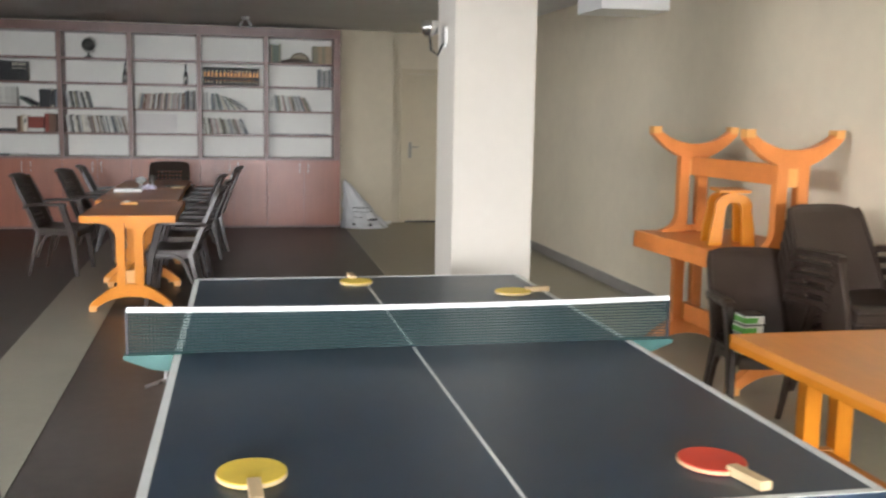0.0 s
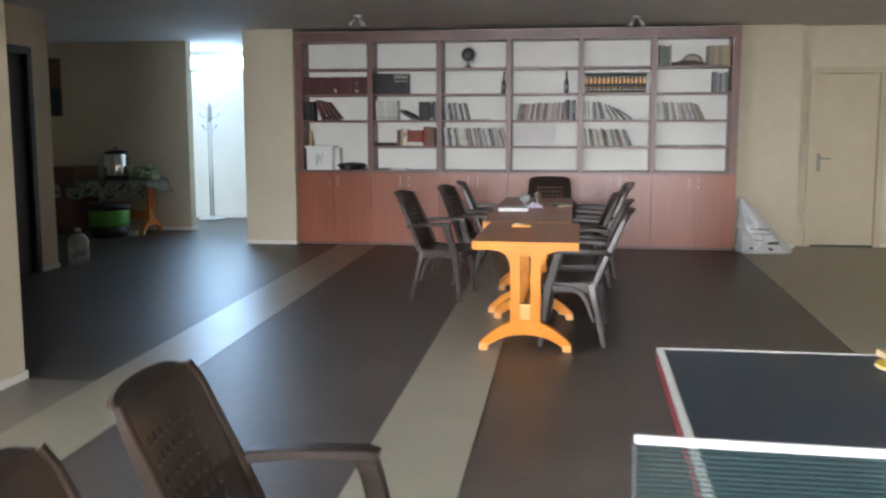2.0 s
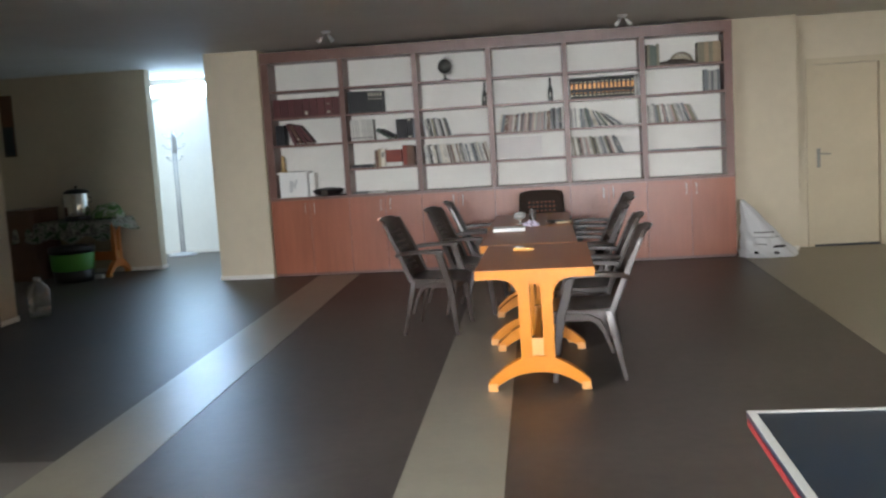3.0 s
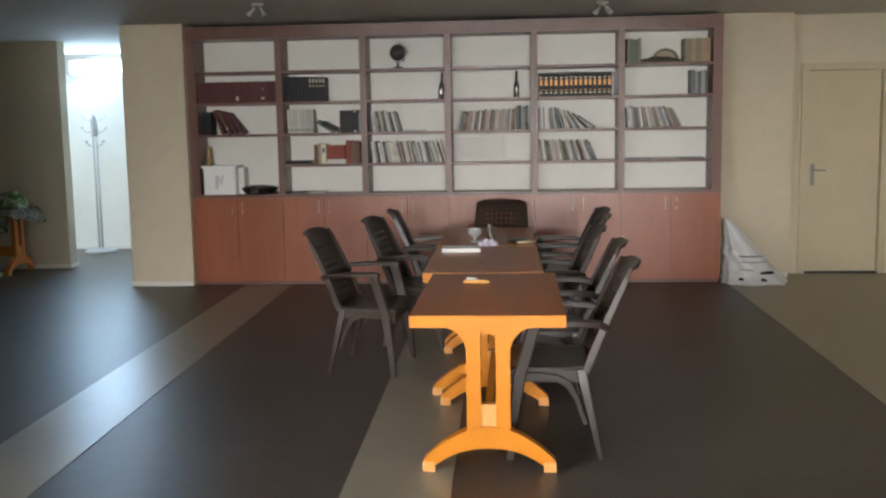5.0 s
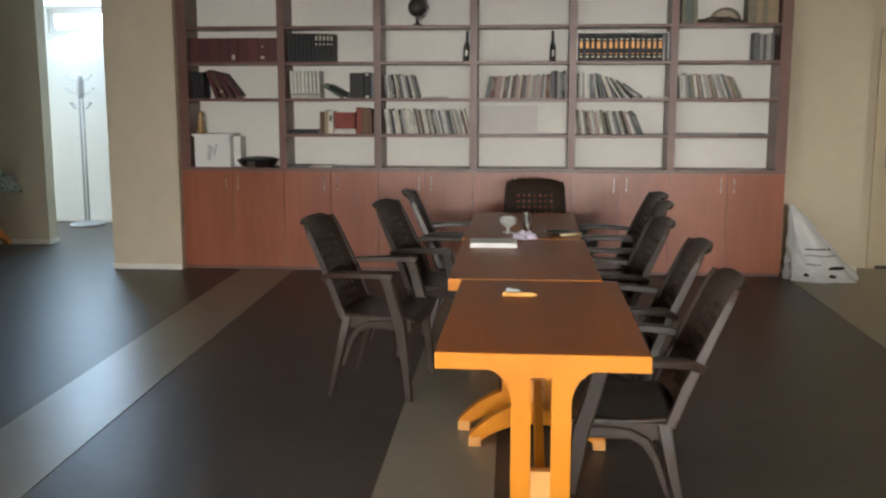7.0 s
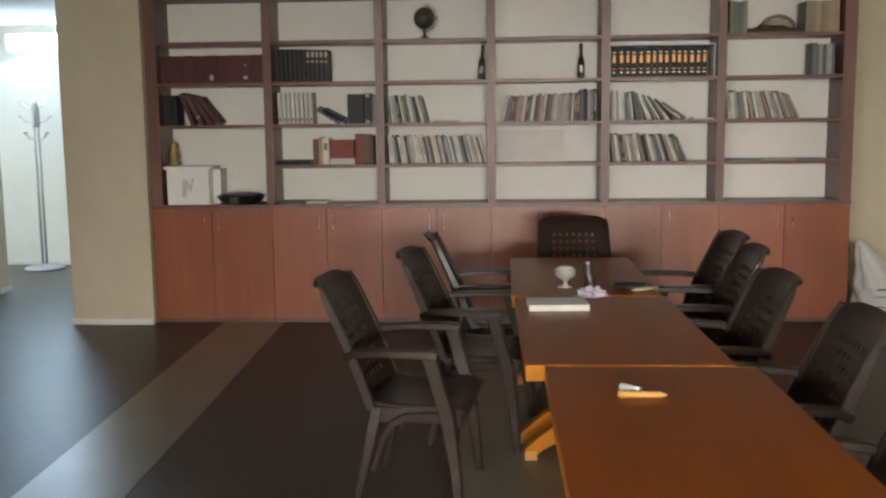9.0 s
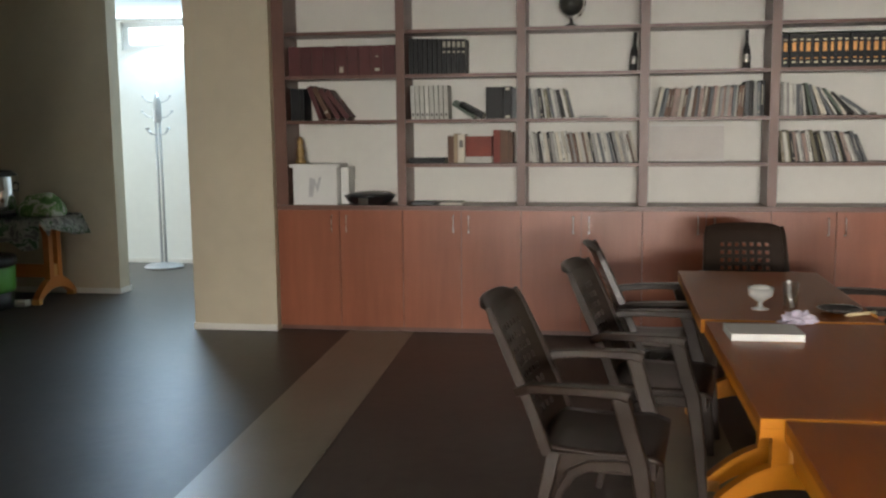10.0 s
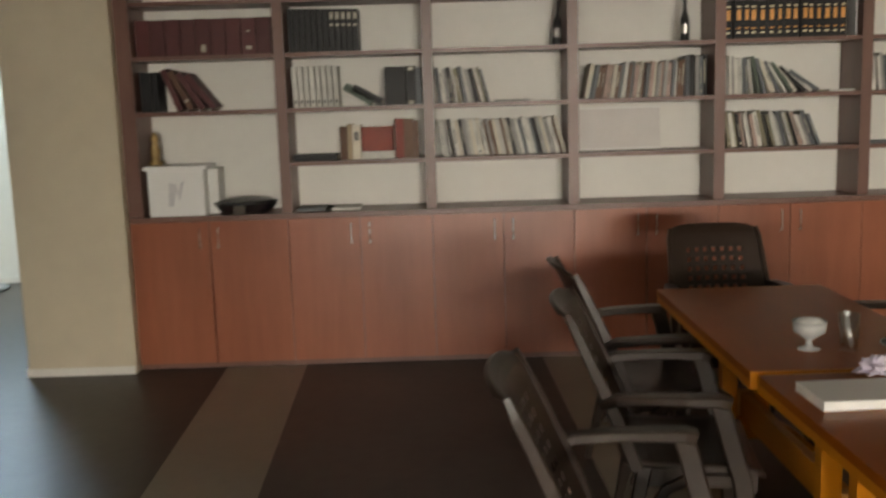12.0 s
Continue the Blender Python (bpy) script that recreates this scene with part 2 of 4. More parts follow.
floor_strip("floor_strip_1", -7.0, 13.3, (-0.90, -0.018), (-0.418, -0.018), M_STRIP, "pale beige vinyl strip set in the dark floor")
floor_strip("floor_strip_2", -7.0, 13.3, (-2.74, -0.030), (-2.255, -0.030), M_STRIP, "pale beige vinyl strip set in the dark floor")
floor_strip("floor_strip_3", -7.0, 14.1, (1.87, 0.008), (3.87, 0.0), M_LIGHTFLOOR, "pale olive-beige vinyl floor along the wall", "floor")
floor_strip("floor_strip_4", -7.0, 6.68, (-3.2, 0.0), (-2.7405, -0.030), M_GREYFLOOR, "grey vinyl floor beside the wall", "floor")

structure("ceiling", cube(-9.0, 4.1, -7.2, 17.0, CEIL, CEIL + 0.2), M_CEIL, "flat grey-white painted ceiling", "ceiling")
structure("wall_east", cube(XR, XR + 0.2, -7.2, 14.3, 0, CEIL), M_WALL, "cream painted wall with a white skirting", "wall")
structure("wall_north", cube(-3.6, 2.62, YN, 14.03, 0, CEIL), M_WALL, "cream painted wall behind the bookcase", "wall")
YD = 13.83
bm = box(box(box(bmesh.new(), 2.6202, 2.77, YD, YD + 0.2, 0, CEIL), 3.65, 3.87, YD, YD + 0.2, 0, CEIL), 2.77, 3.65, YD, YD + 0.2, 2.16, CEIL)
structure("wall_door", bm, M_WALL, "cream painted wall around a closed door", "wall")
bm = box(box(box(box(bmesh.new(), -3.4, -3.2, -7.2, 1.2, 0, CEIL), -3.4, -3.2, 6.2, 6.68, 0, CEIL), -3.4, -3.2, 1.2, 6.2, 0, 0.85), -3.4, -3.2, 1.2, 6.2, 2.45, CEIL)
structure("wall_west", bm, M_WALL, "cream painted wall with a white skirting", "wall")
structure("wall_recess_south", cube(-5.62, -3.4, 6.48, 6.68, 0, CEIL), M_WALL, "cream painted wall of the recess", "wall")
bm = box(box(box(bmesh.new(), XL - 0.2, XL, 6.68, 9.53, 0, CEIL), XL - 0.2, XL, 10.53, 10.95, 0, CEIL), XL - 0.2, XL, 9.53, 10.53, 2.23, CEIL)
structure("wall_recess_west", bm, M_WALL, "cream painted wall with a dark door", "wall")
structure("wall_recess_inner", cube(-7.6, XL - 0.2, 10.75, 10.95, 0, CEIL), M_WALL, "cream painted inner wall of the recess", "wall")
structure("wall_recess_end", cube(-7.8, -7.6, 10.75, 14.58, 0, CEIL), M_WALL, "cream painted end wall of the recess", "wall")
structure("wall_recess_north", cube(-9.0, -5.45, 14.58, 14.76, 0, CEIL), M_WALL, "cream painted wall behind the tea table", "wall", 0.006)
structure("pillar_1", cube(-4.13, -3.485, 13.20, 14.3, 0, CEIL), M_WALL, "square cream pillar with a white skirting beside the bookcase", "pillar", 0.006)
structure("pillar_2", cube(1.775, 2.265, 5.75, 6.25, 0, CEIL), M_COL, "square off-white column behind the table tennis table", "column", 0.006)
bm = box(box(box(box(bmesh.new(), -9.0, -6.3, 16.5, 16.7, 0, CEIL), -5.2, -3.6, 16.5, 16.7, 0, CEIL), -6.3, -5.2, 16.5, 16.7, 0, 2.34), -6.3, -5.2, 16.5, 16.7, 2.64, CEIL)
structure("wall_corridor_north", bm, M_WHITEWALL, "bright white painted corridor wall", "wall")
structure("wall_corridor_east", cube(-3.8, -3.6, 14.3, 16.5, 0, CEIL), M_WHITEWALL, "white painted corridor wall", "wall")
bm = box(box(box(box(bmesh.new(), -9.0, -8.8, 14.76, 14.9, 0, CEIL), -9.0, -8.8, 16.3, 16.5, 0, CEIL), -9.0, -8.8, 14.9, 16.3, 0, 0.4), -9.0, -8.8, 14.9, 16.3, 2.5, CEIL)
structure("wall_corridor_west", bm, M_WHITEWALL, "white painted corridor end wall with a window", "wall")
bm = box(box(box(box(bmesh.new(), -3.2, -1.85, -7.2, -7.0, 0, CEIL), 2.65, 3.87, -7.2, -7.0, 0, CEIL), -1.85, 2.65, -7.2, -7.0, 0, 0.08), -1.85, 2.65, -7.2, -7.0, 2.45, CEIL)
structure("wall_south", bm, M_WALL, "cream painted wall with a wide window", "wall")


def window(name, m, w, h, panes, label):
    e = tagged(new(name), label, "window", kind="structure")
    e.matrix_world = m
    bm = bmesh.new()
    box(box(bm, 0, w, -0.04, 0.04, 0, 0.06), 0, w, -0.04, 0.04, h - 0.06, h)
    for k in range(panes + 1):
        x = k * (w - 0.06) / panes
        box(bm, x, x + 0.06, -0.038, 0.038, 0.06, h - 0.06)
    part("window_frame", bm, M_AC, e)
    for k in range(panes):
        x = 0.06 + k * (w - 0.06) / panes
        g = part("pane", cube(x, x + (w - 0.06) / panes - 0.06, -0.003, 0.003, 0.06, h - 0.06), M_WINGLASS, e)
        g.visible_shadow = False
    return e


window("window_1", pose(-1.85, -7.1, 0.08), 4.5, 2.37, 4, "wide white-framed window letting in daylight")
window("window_4", pose(-3.3, 1.2, 0.85, 0, 0, 90), 5.0, 1.6, 4, "wide white-framed side window letting in daylight")
window("window_2", pose(-8.9, 14.9, 0.4, 0, 0, 90), 1.4, 2.1, 2, "tall white-framed corridor window in daylight")
structure("backdrop", cube(-7.1, -4.8, 16.9, 16.92, 2.2, 2.9), glow("bright_sky", (0.86, 0.93, 1.0), 6.0), "overcast bright sky behind the transom window", "sky")
window("window_3", pose(-6.3, 16.6, 2.34), 1.1, 0.30, 1, "narrow transom window blazing with daylight")

for name, b in (("baseboard_1", (-3.2, -3.187, -7.0, 6.69)), ("baseboard_2", (XL, XL + 0.013, 10.605, 10.96)), ("baseboard_3", (-4.135, -3.487, 13.186, 13.20)), ("baseboard_4", (-4.144, -4.131, 13.201, 14.3)),
                ("baseboard_6", (-8.8, -3.8, 16.487, 16.5)), ("baseboard_7", (1.88, 2.61, YN - 0.013, YN)), ("baseboard_8", (3.67, XR - 0.014, YD - 0.013, YD)), ("baseboard_9", (-7.6, -5.437, 14.567, 14.58)), ("baseboard_10", (-5.45, -5.437, 14.581, 14.77))):
    structure(name, cube(b[0], b[1], b[2], b[3], 0.001, 0.05), M_SKIRT, "low white skirting board", "baseboard", 0.003)


structure("baseboard_5", cube(XR - 0.013, XR, -7.0, 13.81, 0.001, 0.10), mat("grey_skirting", (0.24, 0.22, 0.20), 0.5, vary=0.1, scale=4), "grey skirting along the cream wall", "baseboard", 0.003)


def door(name, m, w, h, material, label):
    e = tagged(new(name), label, "door", kind="structure")
    e.matrix_world = m
    part("door_frame", box(box(box(bmesh.new(), -0.07, 0, -0.03, 0.12, 0, h + 0.07), w, w + 0.07, -0.03, 0.12, 0, h + 0.07), 0, w, -0.03, 0.12, h, h + 0.07), material, e, bevel=0.004)
    leaf = part("door_leaf", cube(0.004, w - 0.004, 0.03, 0.07, 0.02, h - 0.004), material, e, bevel=0.003)
    part("threshold", cube(0, w, -0.02, 0.10, 0.0, 0.016), M_TFRAME, e, "dark threshold")
    bm = tube(bmesh.new(), [(0.07, 0.03, 1.08), (0.07, -0.015, 1.08), (0.085, -0.025, 1.08), (0.19, -0.025, 1.075)], 0.009)
    box(bm, 0.05, 0.09, 0.022, 0.031, 0.92, 1.14)
    part("door_handle", bm, M_DULLSTEEL, leaf, "dull steel lever handle on a long plate")
    return e


door("door_1", pose(2.84, YD, 0), 0.74, 2.10, M_DOOR, "closed cream door with a steel lever handle")
door("door_2", pose(XL, 9.53, 0, 0, 0, 90), 1.0, 2.20, M_DARKDOOR, "dark blue-grey door in the recess wall")

# ---- bookcase wall ----
UP = [-3.44, -2.54, -1.68, -0.832, 0.028, 0.886, 1.815]
ROWZ = [0.935, 1.235, 1.55, 1.87, 2.18]
YF, YB = 13.27, 13.58


def handle_bm(x, z0, z1, y):
    return tube(bmesh.new(), [(x, y, z0), (x, y - 0.025, z0 + 0.004), (x, y - 0.025, z1 - 0.004), (x, y, z1)], 0.004, 6)


for k in range(6):
    x0, x1 = UP[k] if k else -3.482, UP[k + 1] if k < 5 else 1.862
    e = empty("base_cabinet", pose(0, 0, 0), "mahogany laminate base cabinet with two plain doors", "cabinet", "base cabinets")
    part("body", cube(x0 + 0.001, x1 - 0.001, YF + 0.02, YB + 0.02, 0.0, 0.905), M_WOOD, e)
    xm = (x0 + x1) / 2
    for a, b, hx in ((x0 + 0.002, xm - 0.002, xm - 0.055), (xm + 0.002, x1 - 0.002, xm + 0.055)):
        d = part("door", cube(a, b, YF, YF + 0.018, 0.035, 0.90), M_DOORWOOD, e, bevel=0.002)
        part("handle", handle_bm(hx, 0.74, 0.86, YF), M_STEEL, d, "slim steel bar handle")
tagged(finish("counter_top", cube(-3.482, 1.862, YF - 0.012, YB + 0.02, 0.906, 0.934), M_WOOD, bevel=0.003), "long mahogany laminate counter board over the cabinets", "counter")
e = empty("bookcase", pose(0, 0, 0), "wall-wide mahogany bookcase with white back and six bays", "bookcase")
for k, x in enumerate(UP):
    w = 0.046 if k in (0, 6) else 0.032
    part("upright", cube(x - w, x + w, YF, YB, 0.936, 2.50), M_WOOD, e, bevel=0.002)
for k in range(6):
    a, b = UP[k] + (0.047 if k == 0 else 0.033), UP[k + 1] - (0.047 if k == 5 else 0.033)
    for r, z in enumerate(ROWZ[1:]):
        if k == 0 and r == 0:
            continue
        part("shelf_board", cube(a, b, YF + 0.01, YB - 0.002, z - 0.025, z), M_WOOD, e, bevel=0.0015)
    part("back_panel", cube(a, b, YB - 0.001, YB + 0.02, 0.936, 2.50), M_BACK, e, "white back panel")
part("cornice", cube(-3.486, 1.862, YF - 0.012, YB + 0.02, 2.501, 2.625), M_WOOD, e, bevel=0.004)


# ---- books and small things on the shelves ----
YBOOK = 13.52
M_PALEGOLD = mat("pale_gold_print", (0.78, 0.68, 0.46), 0.4, vary=0.2, scale=40)


def book(x, z, w, h, d, lean, material, label, band=None, flat=False, print_bar=()):
    """A book with its spine to the room: x is its lower left corner, lean in degrees to the left (+) or right (-)."""
    bm = bmesh.new()
    box(bm, 0, 0.003, 0, d, 0, h)
    box(bm, w - 0.003, w, 0, d, 0, h)
    box(bm, 0.0031, w - 0.0031, 0, 0.004, 0, h)
    ob = finish("book", bm, material)
    part("page_block", cube(0.0032, w - 0.0032, 0.0042, d - 0.006, 0.004, h - 0.005), M_PAGES, ob)
    if band:
        for a, b, m in ((0.48, 0.74, band), (0.80, 0.84, M_PALEGOLD if band is M_GOLD else band), (0.14, 0.18, M_PALEGOLD if band is M_GOLD else band), (0.26, 0.29, band)):
            part("spine_band", cube(w * 0.27, w * 0.73, -0.0012, 0, h * a, h * b), m, ob, "gilt panel on the spine")
    elif print_bar:
        for a, b, u in print_bar:
            part("spine_print", cube(w * (0.5 - u), w * (0.5 + u), -0.0010, 0, h * a, h * b), M_SPINEDARK if material in PALE else M_SPINEPALE, ob, "plain title bar on the spine")
    if flat:
        m = pose(x, YBOOK - d, z) @ pose(0, 0, w, 0, 90, 0)
    elif lean >= 0:
        m = pose(x + h * math.sin(radians(lean)), YBOOK - d, z) @ pose(0, 0, 0, 0, -lean, 0)
    else:
        m = pose(x, YBOOK - d, z + w * math.sin(radians(-lean))) @ pose(0, 0, 0, 0, -lean, 0)
    ob.matrix_world = m
    return tagged(ob, label, "book", "books on the shelves")


def cover(name, col, rough=0.5):
    return mat(name, col, rough, vary=0.15, scale=14, rand=0.15, spec=0.3)


COVERS = {n: cover("cover_" + n, c) for n, c in {
    "maroon": (0.085, 0.022, 0.022), "black": (0.011, 0.011, 0.012), "white": (0.62, 0.61, 0.56), "grey": (0.34, 0.33, 0.31), "tan": (0.40, 0.30, 0.19), "red": (0.24, 0.040, 0.022),
    "brown": (0.12, 0.06, 0.035), "green": (0.10, 0.13, 0.10), "olive": (0.20, 0.18, 0.12), "pink": (0.38, 0.27, 0.23), "slate": (0.13, 0.14, 0.15), "cream": (0.60, 0.56, 0.47)}.items()}


PALE = [COVERS[n] for n in ("white", "cream", "tan", "pink", "grey")]
M_SPINEDARK = mat("dark_spine_print", (0.15, 0.14, 0.13), 0.5, vary=0.3, scale=60)
M_SPINEPALE = mat("pale_spine_print", (0.44, 0.40, 0.32), 0.4, vary=0.3, scale=60)
SPINES = [(), (), (), (), ((0.35, 0.78, 0.12),), ((0.30, 0.88, 0.14),), ((0.08, 0.14, 0.3), (0.3, 0.7, 0.12))]


def row(x0, x1, z, h, names, w=0.026, lean=0.0, grow=0.0, jitter=0.012, band=None, seed=1):
    """Books side by side from x0 to x1; the lean grows along the row."""
    rng = random.Random(seed)
    x, k = x0, 0
    while True:
        bw = w * rng.uniform(0.75, 1.3)
        ln = lean + grow * (x - x0) / max(0.01, x1 - x0) + (rng.uniform(-1.2, 1.2) if lean or grow else 0)
        step = bw / math.cos(radians(ln)) + 0.0015
        if x + step > x1:
            break
        bh = h + rng.uniform(-jitter, jitter)
        n = names[k % len(names)] if rng.random() < 0.6 else rng.choice(names)
        word = "leaning" if abs(ln) > 4 else "upright"
        book(x, z, bw, bh, rng.uniform(0.15, 0.19), ln, COVERS[n], f"{word} {n} book in a row on the shelf", band, print_bar=rng.choice(SPINES) if w < 0.028 else ())
        x += step
        k += 1


R5, R4, R3, R2, R1 = (z + 0.0006 for z in ROWZ)
# bay by bay, from the pillar on
for k in range(9):
    spots = ((0.10, 0.30, 0.16),) if k == 4 else ((0.14, 0.24, 0.2), (0.62, 0.66, 0.12)) if k == 7 else ()
    book(-3.385 + 0.0885 * k, R2, 0.0855, 0.212 - 0.002 * (k % 2), 0.18, 0, COVERS["maroon"], "thick maroon bound volume standing on the shelf", print_bar=spots)
row(-3.38, -3.26, R3, 0.235, ["black"], 0.035, seed=3, jitter=0.004)
for k, (x, ln, n) in enumerate(((-3.255, 20, "maroon"), (-3.215, 27, "brown"), (-3.168, 33, "maroon"), (-3.118, 38, "maroon"))):
    book(x, R3, 0.036, 0.255, 0.18, ln, COVERS[n], f"{n} book leaning over on the shelf", print_bar=((0.2, 0.26, 0.4),) if k == 1 else ())
for k in range(12):
    gilt = ((0.60, 0.66, 0.3), (0.76, 0.93, 0.34)) if k > 6 else ()
    book(-2.49 + 0.0345 * k, R2, 0.0305, 0.252 - 0.001 * k, 0.18, 0, COVERS["black"], "black volume with gilt tooling in a set", print_bar=gilt)
for k in range(8):
    book(-2.485 + 0.0345 * k, R3, 0.028, 0.240, 0.17, 1.5, COVERS["white"], "slim white volume of a boxed set", print_bar=((0.1, 0.18, 0.3),))
for x, ln, n in ((-2.185, 58, "green"), (-2.135, 62, "black")):
    book(x, R3, 0.040, 0.19, 0.17, ln, COVERS[n], f"{n} book fallen almost flat on the shelf")
book(-1.935, R3, 0.125, 0.222, 0.20, 0, COVERS["black"], "wide black ring binder standing on the shelf")
book(-1.807, R3, 0.052, 0.226, 0.19, 0, COVERS["black"], "black binder with bright metal corners", print_bar=((0.02, 0.10, 0.3), (0.88, 0.97, 0.3)))
book(-1.752, R3, 0.035, 0.215, 0.17, 0, COVERS["slate"], "slate book standing on the shelf")
for x, w, h, n in ((-2.215, 0.042, 0.195, "brown"), (-2.172, 0.030, 0.21, "tan"), (-2.141, 0.048, 0.205, "cream"), (-1.885, 0.050, 0.235, "red"), (-1.834, 0.058, 0.232, "brown"), (-1.775, 0.028, 0.22, "brown")):
    book(x, R4, w, h, 0.17, 0, COVERS[n], f"{n} book standing on the shelf", print_bar=((0.55, 0.8, 0.3),) if n == "cream" else ())
book(-2.088, R4 + 0.0456, 0.19, 0.145, 0.16, 0, COVERS["red"], "wide red boxed book on a white one")
book(-2.088, R4, 0.045, 0.195, 0.17, 0, COVERS["white"], "thick white book lying flat under a red box", flat=True)
book(-2.50, R4, 0.035, 0.27, 0.19, 0, COVERS["black"], "dark book lying flat on the shelf", flat=True)
row(-1.64, -1.36, R3, 0.205, ["slate", "white", "grey", "black", "white", "olive"], 0.019, 6, 9, seed=12)
book(-1.28, R3, 0.012, 0.20, 0.17, 0, COVERS["grey"], "thin grey book lying flat on the shelf", flat=True)
row(-1.635, -0.905, R4, 0.215, ["grey", "white", "slate", "white", "brown", "cream", "black"], 0.019, 8, 8, seed=13)
row(-0.76, -0.15, R3, 0.20, ["cream", "pink", "slate", "white", "brown", "grey", "pink"], 0.019, -11, 8, seed=15)
row(-0.155, -0.01, R3, 0.235, ["slate", "black", "grey"], 0.024, 0, seed=16)
row(0.075, 0.84, R2, 0.225, ["black"], 0.046, band=M_GOLD, seed=17, jitter=0.002)
row(0.075, 0.22, R3, 0.215, ["grey", "white", "slate"], 0.02, 2, seed=18)
row(0.19, 0.53, R3, 0.21, ["slate", "white", "green", "cream", "black", "white"], 0.017, 4, 66, seed=19)
book(0.70, R3, 0.012, 0.15, 0.17, 0, COVERS["white"], "thin white book lying flat on the shelf", flat=True)
row(0.07, 0.60, R4, 0.205, ["slate", "white", "olive", "black", "pink", "white", "grey"], 0.019, 7, 16, seed=20)
row(0.945, 1.10, R1, 0.235, ["green", "olive"], 0.035, seed=21)
row(1.50, 1.765, R1, 0.23, ["olive", "tan", "olive"], 0.055, seed=22, jitter=0.004)
row(1.57, 1.765, R2, 0.225, ["slate", "grey"], 0.030, seed=23)
row(0.945, 1.42, R3, 0.205, ["slate", "white", "grey", "pink", "olive", "white", "grey"], 0.02, 4, 24, seed=24)
for x, n in ((0.95, "slate"), (1.22, "grey"), (1.46, "slate")):
    book(x, R4, 0.012, 0.25, 0.18, 0, COVERS[n], f"thin {n} booklet lying flat on the shelf", flat=True)
for x, n in ((-2.49, "slate"), (-2.32, "white")):
    book(x, R5, 0.016, 0.21, 0.2, 0, COVERS[n], f"{n} booklet lying flat on the counter", flat=True)


def globe(x, y, z):
    e = empty("desk_globe", pose(x, y, z), "small black desk globe on a round foot", "globe")
    part("foot", lathe(bmesh.new(), [(0.06, 0), (0.062, 0.008), (0.03, 0.02), (0.012, 0.03), (0.010, 0.06)]), M_BLACK, e, smooth=True)
    a = [(0.098 * math.sin(radians(t)) + 0.0, 0, 0.162 - 0.098 * math.cos(radians(t))) for t in range(-10, 191, 15)]
    part("arm", tube(bmesh.new(), a, 0.006, 6, up=(0, 1, 0)), M_STEEL, e, smooth=True)
    bm = bmesh.new()
    bmesh.ops.create_uvsphere(bm, u_segments=24, v_segments=16, radius=0.082, matrix=pose(0, 0, 0.162))
    part("ball", bm, mat("globe_print", (0.02, 0.025, 0.032), 0.3, vary=0.6, scale=14, col2=(0.06, 0.06, 0.05)), e, smooth=True)


globe(-1.34, 13.42, R1)
e = empty("slipcase", pose(0, 0, R2), "pale card slipcase round the gilt volumes", "slipcase")
part("top", cube(0.064, 0.850, 13.345, 13.525, 0.236, 0.244), M_PAPER, e)
part("side", cube(0.064, 0.071, 13.345, 13.525, 0, 0.2358), M_PAPER, e)
part("side", cube(0.843, 0.850, 13.345, 13.525, 0, 0.2358), M_PAPER, e)
M_BOTTLE = mat("dark_bottle_glass", (0.035, 0.035, 0.035), 0.10, vary=0.2, scale=12)
M_FOIL = mat("bright_foil", (0.42, 0.41, 0.38), 0.25, 0.6, vary=0.2, scale=30)
for m in (pose(-0.145, 13.42, R2), pose(-0.915, 13.42, R2) @ pose(0.006, 0, 0.0015, 0, 3)):
    e = empty("bottle", m, "tall dark glass bottle with a bright foil label", "bottle", "bottles on the shelves")
    part("body", lathe(bmesh.new(), [(0.024, 0), (0.027, 0.006), (0.028, 0.10), (0.023, 0.14), (0.012, 0.175), (0.010, 0.225)]), M_BOTTLE, e, smooth=True)
    part("cap", lathe(bmesh.new(), [(0.012, 0.2255), (0.012, 0.262), (0.010, 0.264)], 16), M_BLACK, e, "dark cap")
    part("paper_label", lathe(bmesh.new(), [(0.0284, 0.045), (0.0287, 0.10)], 24), M_FOIL, e, "bright foil label")

# a fan-shaped ornament between the books of the top shelf
e = empty("ornament", pose(1.30, 13.42, R1), "dark driftwood ornament with a domed dry fan", "ornament")
bm = bmesh.new()
bmesh.ops.create_icosphere(bm, subdivisions=3, radius=1)
for v in bm.verts:
    n = 1 + 0.35 * noise.noise(v.co * 2.7)
    v.co = Vector((v.co.x * 0.20 * n, v.co.y * 0.055 * n, max(0, v.co.z + 0.25) * 0.048 * n))
part("base", bm, mat("driftwood", (0.055, 0.04, 0.03), 0.7, vary=0.5, scale=20), e)
arc = [(0.13 * math.cos(radians(t)) + 0.03, 0.03 + (0.112 + 0.010 * math.sin(t * 0.35)) * math.sin(radians(t))) for t in range(0, 181, 9)] + [(0.10 * math.cos(radians(t)) + 0.03, 0.03 + 0.088 * math.sin(radians(t))) for t in range(180, -1, -12)]
part("fan", extrude_outline(bmesh.new(), arc, -0.012, 0.012), mat("carved_wood", (0.13, 0.10, 0.065), 0.6, vary=0.5, scale=30), e)
part("fan_web", extrude_outline(bmesh.new(), [(0.101 * math.cos(radians(t)) + 0.03, 0.025 + 0.09 * math.sin(radians(t))) for t in range(0, 181, 12)], -0.004, 0.004), mat("dry_leaf", (0.30, 0.26, 0.19), 0.7, vary=0.4, scale=30), e)

